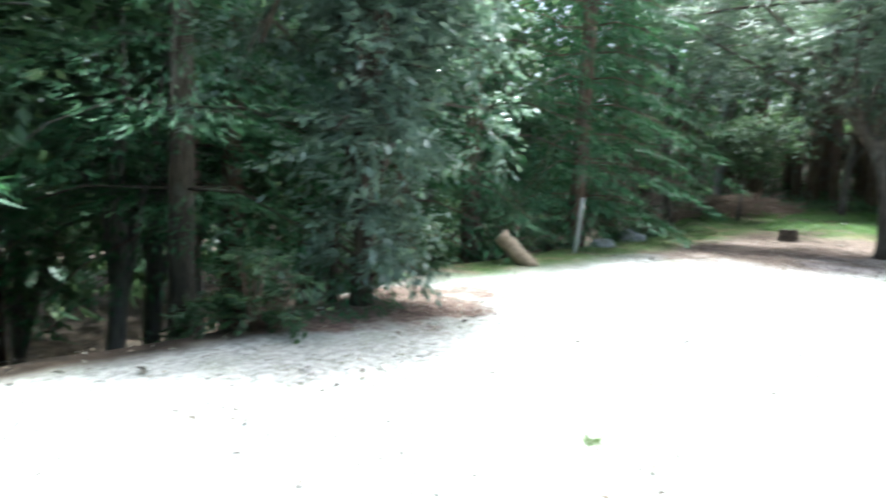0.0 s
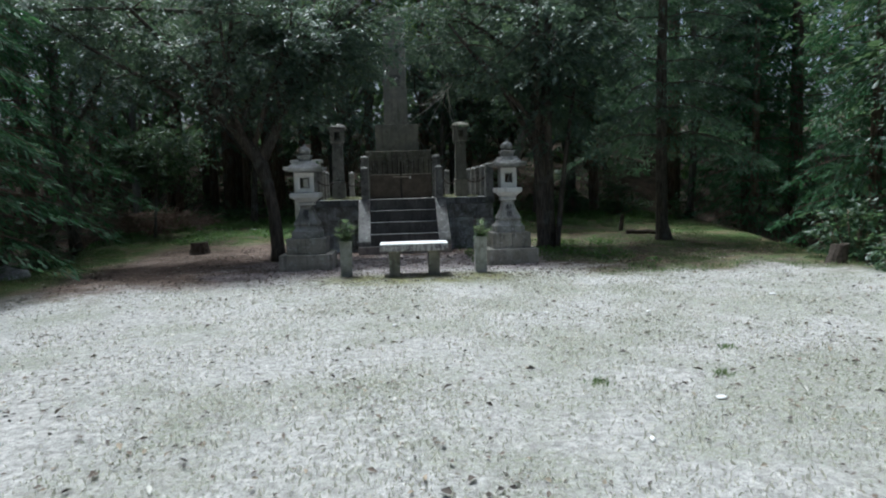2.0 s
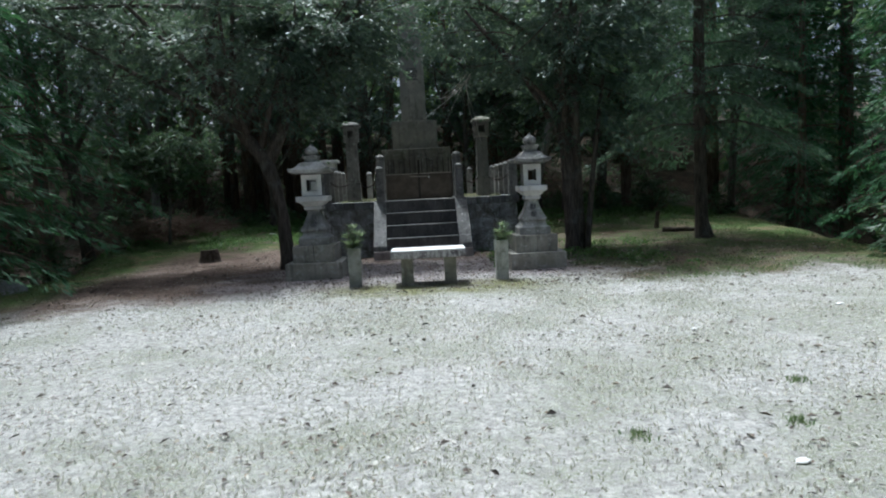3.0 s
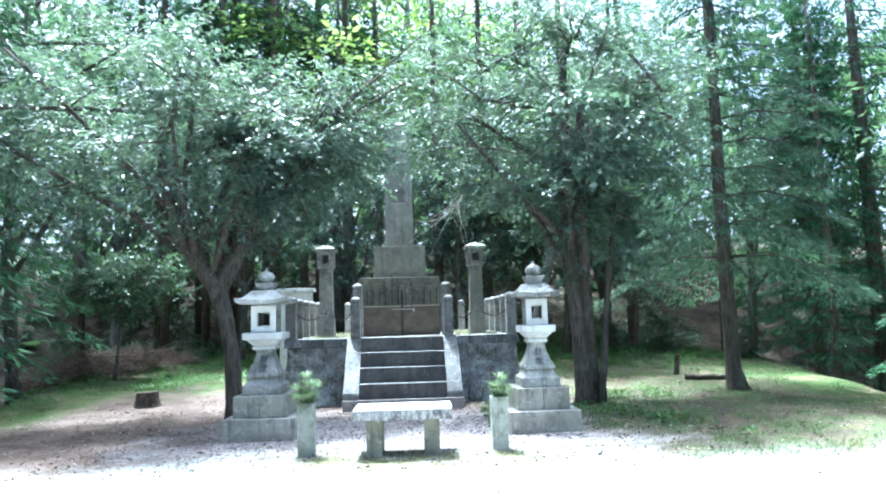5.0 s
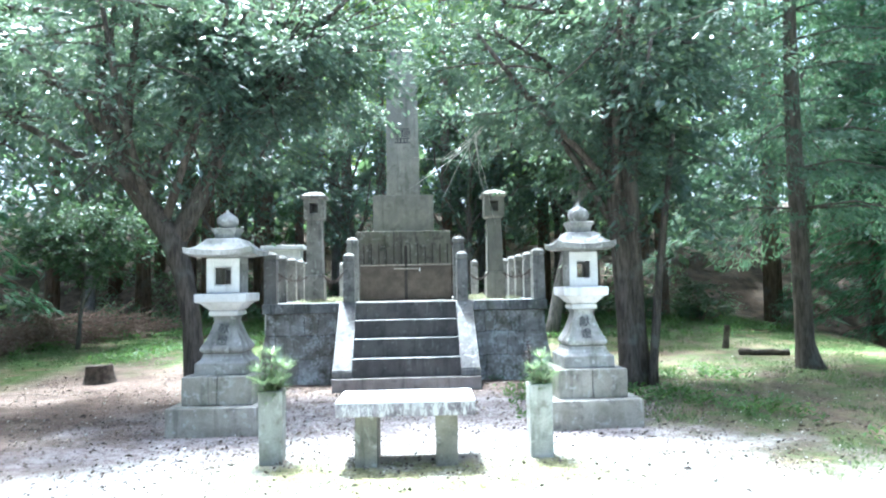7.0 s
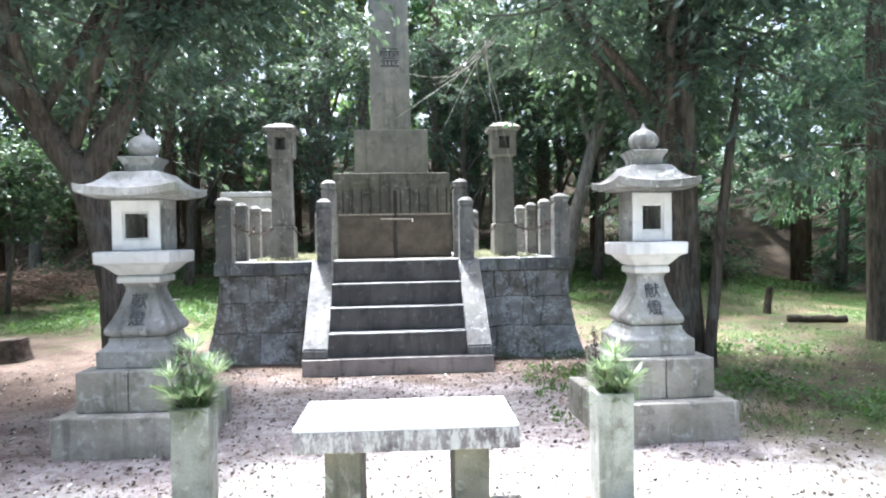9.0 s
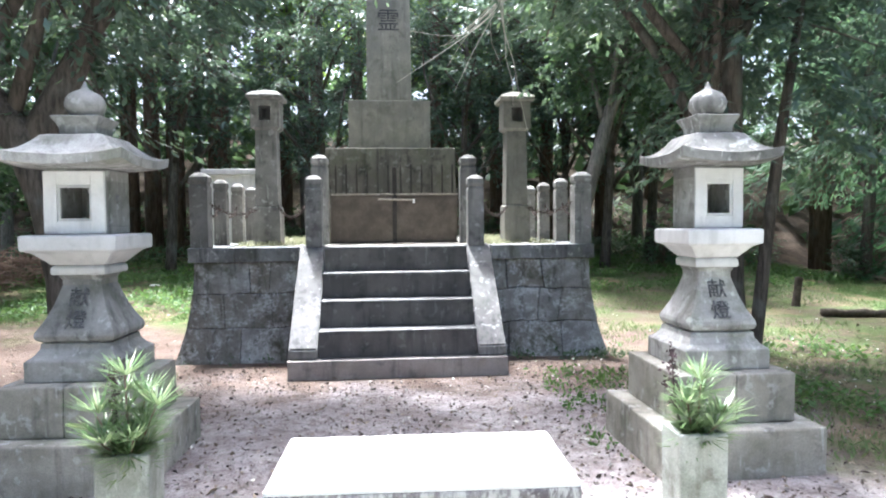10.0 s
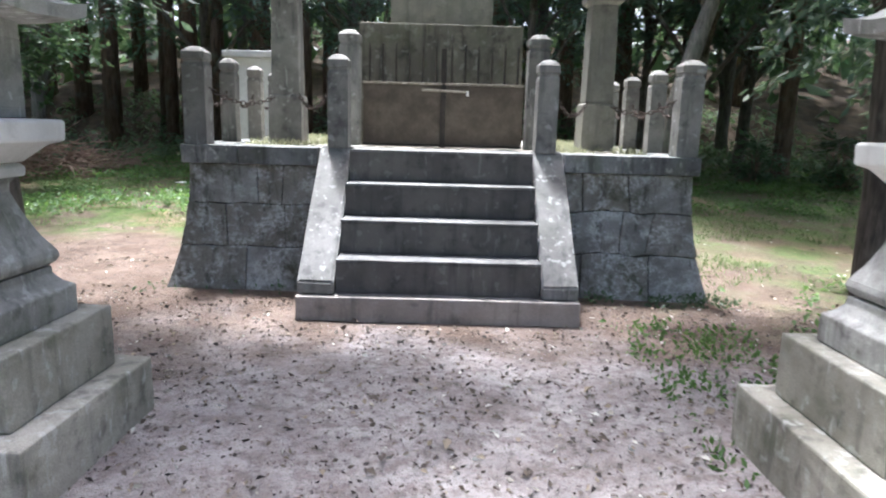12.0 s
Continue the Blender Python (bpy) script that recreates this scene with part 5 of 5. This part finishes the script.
# ---- loose things on the ground ----
def build_stump(x, y, r, h, label, lean=0.0):
    t = thing("tree_stump", x, y, height(x, y), 0, label, "stump")
    rows = [(r * 1.35, -0.06), (r * 1.12, 0.03), (r, h * 0.5), (r * 0.97, h * 0.95), (r * 0.9, h)]
    bm = rings(rows, False, 14)
    for v in bm.verts:
        k = 1 + 0.12 * noise.noise(v.co * 7 + Vector((x, y, 0)))
        v.co = Vector((v.co.x * k + v.co.z * lean, v.co.y * k, v.co.z + 0.04 * noise.noise(v.co * 5) * (v.co.z > h * 0.9)))
    part("stump_wood", bm, OLD_WOOD, t)


def build_log(name, a, b, r, mat, label, category="log"):
    a, b = Vector(a), Vector(b)
    pts = [a.lerp(b, i / 6) + Vector((0, 0, 0.012 * math.sin(i * 2.1))) for i in range(7)]
    v, f = tube(pts, [r * (1 + 0.07 * math.sin(i * 3.3)) for i in range(7)], 12)
    tagged(quick(name, v, f, mat, None, True), label, category)


build_stump(-4.6, 0.42, 0.2, 0.26, "low dark rotten tree stump on brown earth")
build_stump(6.75, -4.95, 0.14, 0.3, "small rotten stump with a stub at the grass edge", 0.25)
build_stump(5.9, 2.3, 0.055, 0.42, "thin dark broken stake in the grass", 0.12)
build_log("fallen_log", (5.75, 1.5, height(5.75, 1.5) + 0.05), (6.55, 1.35, height(6.5, 1.35) + 0.05), 0.055, OLD_WOOD, "short dark fallen log lying on the grass")
build_log("leaning_log", (-6.05, -8.05, -0.06), (-6.46, -8.32, 0.42), 0.12, CUT_WOOD, "pale sawn log leaning at the edge of the sand")
build_log("marker_post", (-6.35, -6.3, -0.1), (-6.28, -6.25, 0.95), 0.035, VASE_STONE, "thin pale marker post at the edge of the wood", "post")


def boulder(x, y, s, seed):
    bm = bmesh.new()
    bmesh.ops.create_icosphere(bm, subdivisions=3, radius=1.0)
    for v in bm.verts:
        k = 1 + 0.3 * noise.noise(v.co * 1.3 + Vector((seed, 0, 0))) + 0.08 * noise.noise(v.co * 5 + Vector((seed, 3, 0)))
        v.co = Vector((v.co.x * s * k * 1.2, v.co.y * s * k, max(-0.3, v.co.z) * s * k * 0.8))
    ob = part("boulder", bm, WALL_STONE, None, "", False)
    ob.location = at_ground(x, y, 0.0)
    tagged(ob, "grey boulder half sunk at the edge of the wood", "boulder", "boulders")


boulder(-6.9, -3.0, 0.28, 1)
boulder(-6.7, -4.6, 0.2, 5)


def scatter(name, n, where, make, material, label, category):
    rng = np.random.default_rng(sum(map(ord, name)))
    pts = []
    while len(pts) < n:
        x, y = where(rng)
        pts.append((x, y, height(x, y)))
    me = blade_mesh(name, make(rng, np.array(pts)))
    me.materials.append(material)
    tagged(new(name, me), label, category, kind="stuff")


def flat_leaf(rng, p):
    n = len(p)
    a = rng.uniform(0, 6.28, n)
    d = np.stack([np.cos(a), np.sin(a), rng.normal(0.05, 0.2, n)], 1)
    s = rng.uniform(0.012, 0.05, n) ** 1.0
    return blades(p + (0, 0, 0.012), d, np.stack([-np.sin(a), np.cos(a), rng.normal(0, 0.35, n)], 1), s, s * rng.uniform(0.35, 0.6, n), 0.3)


def blade_low(rng, p):
    n = len(p)
    d = rng.normal(0, 0.8, (n, 3)) + (0, 0, 0.7)
    d[:, 2] = np.abs(d[:, 2])
    return blades(p - (0, 0, 0.004), d, rng.normal(0, 1, (n, 3)), rng.uniform(0.012, 0.04, n), rng.uniform(0.004, 0.008, n), 0.1)


def blade_tall(rng, p):
    n = len(p)
    clump = np.array([noise.noise(Vector((x * 1.7, y * 1.7, 5))) for x, y, z in p])
    d = rng.normal(0, 0.5, (n, 3)) + (0, 0, 1)
    ln = rng.uniform(0.015, 0.06, n) * (1.3 + 1.6 * np.clip(clump, -0.5, 0.8))
    return blades(p - (0, 0, 0.01), d, rng.normal(0, 1, (n, 3)), ln, rng.uniform(0.006, 0.014, n), 0.1)


def behind_monument(rng):
    while True:
        x, y = rng.uniform(-8, 9), rng.uniform(-1, 10)
        if not (abs(x) < 2.3 and y < 3.8):
            return x, y


def in_clearing(rng):
    while True:
        x, y = rng.uniform(-6.5, 7.5), rng.uniform(-16, 1)
        if noise.noise(Vector((x * 0.9, y * 0.9, 9))) + rng.normal(0, 0.35) > 0.1:
            return x, y


def near_monument(rng):
    while True:
        x, y = rng.normal(0.3, 3.0), rng.uniform(-5.2, -0.3)
        if abs(x) < 7 and not (abs(x) < 2.3 and y > -0.5) and not (abs(x) < 1.05 and y > -1.15):
            return x, y


def on_grass(rng):
    while True:
        x, y = rng.uniform(-8.4, 9), rng.uniform(-6, 11)
        if abs(x) < 2.3 and -0.6 < y < 3.8:
            continue
        clump = noise.noise(Vector((x * 0.9, y * 0.9, 2)))
        fray = 0.45 * noise.noise(Vector((x * 3.1, y * 3.1, 8)))
        if y > 2.0 and clump + fray > -0.1 or x > 2.4 and y > -5.4 and clump + fray > 0.12 or x < -6.0 and y > -11 and clump > -0.2:
            return x, y


def sparse_grass(rng):
    while True:
        x, y = rng.uniform(-6, 7), rng.uniform(-14, -4.5)
        if noise.noise(Vector((x * 0.8, y * 0.8, 7))) + 0.5 * noise.noise(Vector((x * 4.0, y * 4.0, 3))) + rng.normal(0, 0.12) > 0.33 - 0.15 * (x > 0.5) or (abs(y + 5) < 0.35 and abs(x) < 1.8):
            return x, y


scatter("fallen_leaves", 13000, in_clearing, flat_leaf, LITTER, "scattered brown and pale fallen leaves on sand", "fallen leaves")
scatter("woodland_litter", 5000, behind_monument, flat_leaf, LITTER, "dry leaf litter lying on the grass", "leaf litter")
def curled_leaf(rng, p):
    n = len(p)
    a = rng.uniform(0, 6.28, n)
    d = np.stack([np.cos(a), np.sin(a), rng.normal(0.1, 0.25, n)], 1)
    s = rng.uniform(0.04, 0.085, n)
    return blades(p + (0, 0, 0.014), d, np.stack([-np.sin(a), np.cos(a), rng.normal(0, 0.4, n)], 1), s, s * rng.uniform(0.35, 0.55, n), 0.4)


scatter("curled_leaves", 1100, in_clearing, curled_leaf, LITTER, "larger curled brown leaves scattered over the sand", "fallen leaves")
def scrap(rng, p):
    n = len(p)
    a = rng.uniform(0, 6.28, n)
    d = np.stack([np.cos(a), np.sin(a), rng.normal(0.2, 0.4, n)], 1)
    s = rng.uniform(0.01, 0.042, n)
    return blades(p + (0, 0, 0.006), d, rng.normal(0, 1, (n, 3)), s, s * rng.uniform(0.3, 0.7, n), 0.35)


def crumb(rng, p):
    n = len(p)
    s = rng.uniform(0.008, 0.024, n)
    return blades(p - (0, 0, 0.002), rng.normal(0, 1, (n, 3)) + (0, 0, 0.5), rng.normal(0, 1, (n, 3)), s, s * 0.6, 0.3)


scatter("soil_crumbs", 15000, near_monument, crumb, CRUMB, "loose crumbs of brown and grey soil before the monument", "soil")
scatter("leaf_litter", 9000, near_monument, scrap, LITTER, "dark leaf litter on the earth before the monument", "leaf litter")
scatter("grass", 75000, on_grass, blade_tall, GRASS, "short green grass at the edges of the clearing", "grass")
def stub(rng, p):
    n = len(p)
    d = rng.normal(0, 0.6, (n, 3)) + (0, 0, 0.8)
    d[:, 2] = np.abs(d[:, 2])
    return blades(p - (0, 0, 0.004), d, rng.normal(0, 1, (n, 3)), rng.uniform(0.015, 0.045, n), rng.uniform(0.006, 0.015, n), 0.15)


def over_sand(rng):
    while True:
        x, y = rng.normal(0.4, 2.6), rng.uniform(-14.5, -5.2)
        if abs(x) < 5.5 and noise.noise(Vector((x * 0.9, y * 0.9, 13))) + 0.5 * noise.noise(Vector((x * 3.5, y * 3.5, 1))) + rng.normal(0, 0.25) > -0.1:
            return x, y


scatter("dry_stubble", 45000, over_sand, stub, STUBBLE, "pale dry stubble standing all over the sand", "dry grass")
scatter("sparse_grass", 16000, sparse_grass, blade_low, DRY_GRASS, "thin grass tufts growing in the pale sand", "grass")


def broad_leaf(rng, p):
    n = len(p)
    a = rng.uniform(0, 6.28, n)
    d = np.stack([np.cos(a), np.sin(a), rng.normal(0.45, 0.4, n)], 1)
    s = rng.uniform(0.04, 0.1, n)
    return blades(p + np.stack([0 * a, 0 * a, rng.uniform(0, 0.13, n)], 1), d, np.stack([-np.sin(a), np.cos(a), rng.normal(0, 0.4, n)], 1), s, s * rng.uniform(0.35, 0.55, n), 0.3)


def weedy(rng):
    while True:
        x, y = rng.uniform(-8, 8.5), rng.uniform(-5, 9.5)
        patch = noise.noise(Vector((x * 0.7, y * 0.7, 21))) + 0.6 * noise.noise(Vector((x * 2.9, y * 2.9, 4)))
        if y > 3.9 and patch > 0.05 or 2.35 < x < 4.6 and -4.6 < y < 0.5 and patch > 0.33 or x < -2.4 and 2.2 < y < 4 and patch > 0.2:
            return x, y


scatter("weeds", 24000, weedy, broad_leaf, LEAF_FERN, "low leafy weeds growing in patches among the grass", "weeds")


def brush_pile():
    rng = np.random.default_rng(17)
    tubes = []
    for i in range(1100):
        u = rng.uniform(-1, 1)
        x, y = -7.4 + u * 1.3 + rng.normal(0, 0.25), 5.4 + u * 1.6 + rng.normal(0, 0.5)
        z = height(x, y) + rng.uniform(0.0, 0.62) * (1 - u * u * 0.7)
        a, ln = rng.uniform(0, 6.28), rng.uniform(0.25, 0.7)
        d = np.array([math.cos(a), math.sin(a), rng.normal(0, 0.3)]) * ln
        tubes.append(tube([(x, y, z), (x + d[0] * 0.5, y + d[1] * 0.5, z + d[2] * 0.5 + 0.03), (x + d[0], y + d[1], z + d[2])], [0.012, 0.01, 0.005], 4))
    v, f = joined(tubes)
    tagged(quick("brush_pile", v, f, TWIG), "heap of dry brown cut branches at the edge of the grass", "brush pile", kind="stuff")


brush_pile()


def grass_tuft(x, y, seed):
    rng = np.random.default_rng(seed)
    n = 70
    p = rng.normal(0, 0.035, (n, 3)) * (1, 1, 0)
    d = rng.normal(0, 0.45, (n, 3)) + (0, 0, 1)
    me = blade_mesh("grass_tuft", blades(p, d, rng.normal(0, 1, (n, 3)), rng.uniform(0.025, 0.055, n), rng.uniform(0.006, 0.012, n), 0.1))
    me.materials.append(GRASS)
    ob = new("grass_tuft", me)
    ob.location = at_ground(x, y, -0.005)
    tagged(ob, "small fresh green grass tuft growing in pale sand", "grass tuft", kind="stuff")


grass_tuft(-2.37, -13.2, 200)


for spot, seed in zip(((1.0, -10.48), (1.91, -10.44), (2.29, -9.78)), range(20, 40)):
    grass_tuft(*spot, seed)


def pale_chip(x, y, size, turn, label):
    bm = bmesh.new()
    bmesh.ops.create_icosphere(bm, subdivisions=2, radius=1.0)
    for v in bm.verts:
        k = 1 + 0.35 * noise.noise(v.co * 1.6 + Vector((x * 3, y, 0)))
        v.co = Vector((v.co.x * size * k, v.co.y * size * 0.6 * k, v.co.z * 0.012))
    ob = part("bark_chip", bm, PAPER)
    ob.matrix_basis = pose(*at_ground(x, y, 0.012), 4, 0, turn)
    tagged(ob, label, "chip", "pale chips on the ground")


for x, y, size, turn in ((1.64, -10.92, 0.04, 10), (0.95, -11.5, 0.028, 70), (2.3, -8.2, 0.035, 30), (1.25, -8.0, 0.03, 120), (4.1, -7.5, 0.05, 5), (-0.36, -8.35, 0.03, 60), (0.6, -7.1, 0.03, 20), (-4.4, 5.7, 0.09, 20)):
    pale_chip(x, y, size, turn, "small flat white chip lying on the ground")


def on_terrace(rng):
    while True:
        x, y = rng.uniform(-1.75, 1.75), rng.uniform(0.2, 3.2)
        if abs(x) > 0.98 and noise.noise(Vector((x * 2.5, y * 2.5, 3))) + rng.normal(0, 0.2) > -0.05:
            return x, y


def terrace_blades(rng, p):
    p[:, 2] = TOP - 0.015
    n = len(p)
    d = rng.normal(0, 0.6, (n, 3)) + (0, 0, 1)
    return blades(p, d, rng.normal(0, 1, (n, 3)), rng.uniform(0.02, 0.09, n), rng.uniform(0.006, 0.014, n), 0.1)


scatter("terrace_weeds", 5000, on_terrace, terrace_blades, DRY_GRASS, "dry pale weeds growing in the gravel of the terrace", "weeds")


def wall_foot(rng):
    while True:
        x, y = rng.uniform(-2.45, 2.45), rng.uniform(-0.5, -0.22)
        if abs(x) > 1.0 and noise.noise(Vector((x * 3.0, 2.0, 3))) + 0.25 * (x > 1.1) + rng.normal(0, 0.15) > 0.22:
            return x, y


def sprout(rng, p):
    n = len(p)
    d = rng.normal(0, 0.8, (n, 3)) + (0, 0, 0.8)
    s = rng.uniform(0.02, 0.055, n)
    return blades(p + np.stack([np.zeros(n), np.zeros(n), rng.uniform(0, 0.07, n)], 1), d, rng.normal(0, 1, (n, 3)), s, s * 0.45, 0.2)


scatter("wall_foot_weeds", 420, wall_foot, sprout, LEAF_WOOD, "small green weeds at the foot of the terrace wall", "weeds")


def beside_lantern(rng):
    while True:
        x, y = rng.uniform(1.15, 2.1), rng.uniform(-3.3, -1.0)
        if (y > -2.55 or x < 1.3) and noise.noise(Vector((x * 4.0, y * 4.0, 11))) + rng.normal(0, 0.2) > 0.02 + 0.25 * (y < -2.4):
            return x, y


scatter("lantern_weeds", 1000, beside_lantern, sprout, LEAF_FERN, "small green weeds on the earth beside a stone lantern", "weeds")


def on_bank(rng):
    while True:
        x, y = rng.uniform(-11, 10), rng.uniform(9.0, 14.5)
        if noise.noise(Vector((x * 0.8, y * 0.8, 31))) + rng.normal(0, 0.2) > -0.15:
            return x, y


def fern_leaf(rng, p):
    n = len(p)
    a = rng.uniform(0, 6.28, n)
    d = np.stack([np.cos(a), np.sin(a), rng.normal(0.5, 0.4, n)], 1)
    s = rng.uniform(0.1, 0.26, n)
    return blades(p + np.stack([0 * a, 0 * a, rng.uniform(0, 0.3, n)], 1), d, np.stack([-np.sin(a), np.cos(a), rng.normal(0, 0.4, n)], 1), s, s * rng.uniform(0.25, 0.45, n), 0.25)


scatter("bank_undergrowth", 9000, on_bank, fern_leaf, LEAF_WOOD, "dark leafy undergrowth covering the bank behind the monument", "undergrowth")
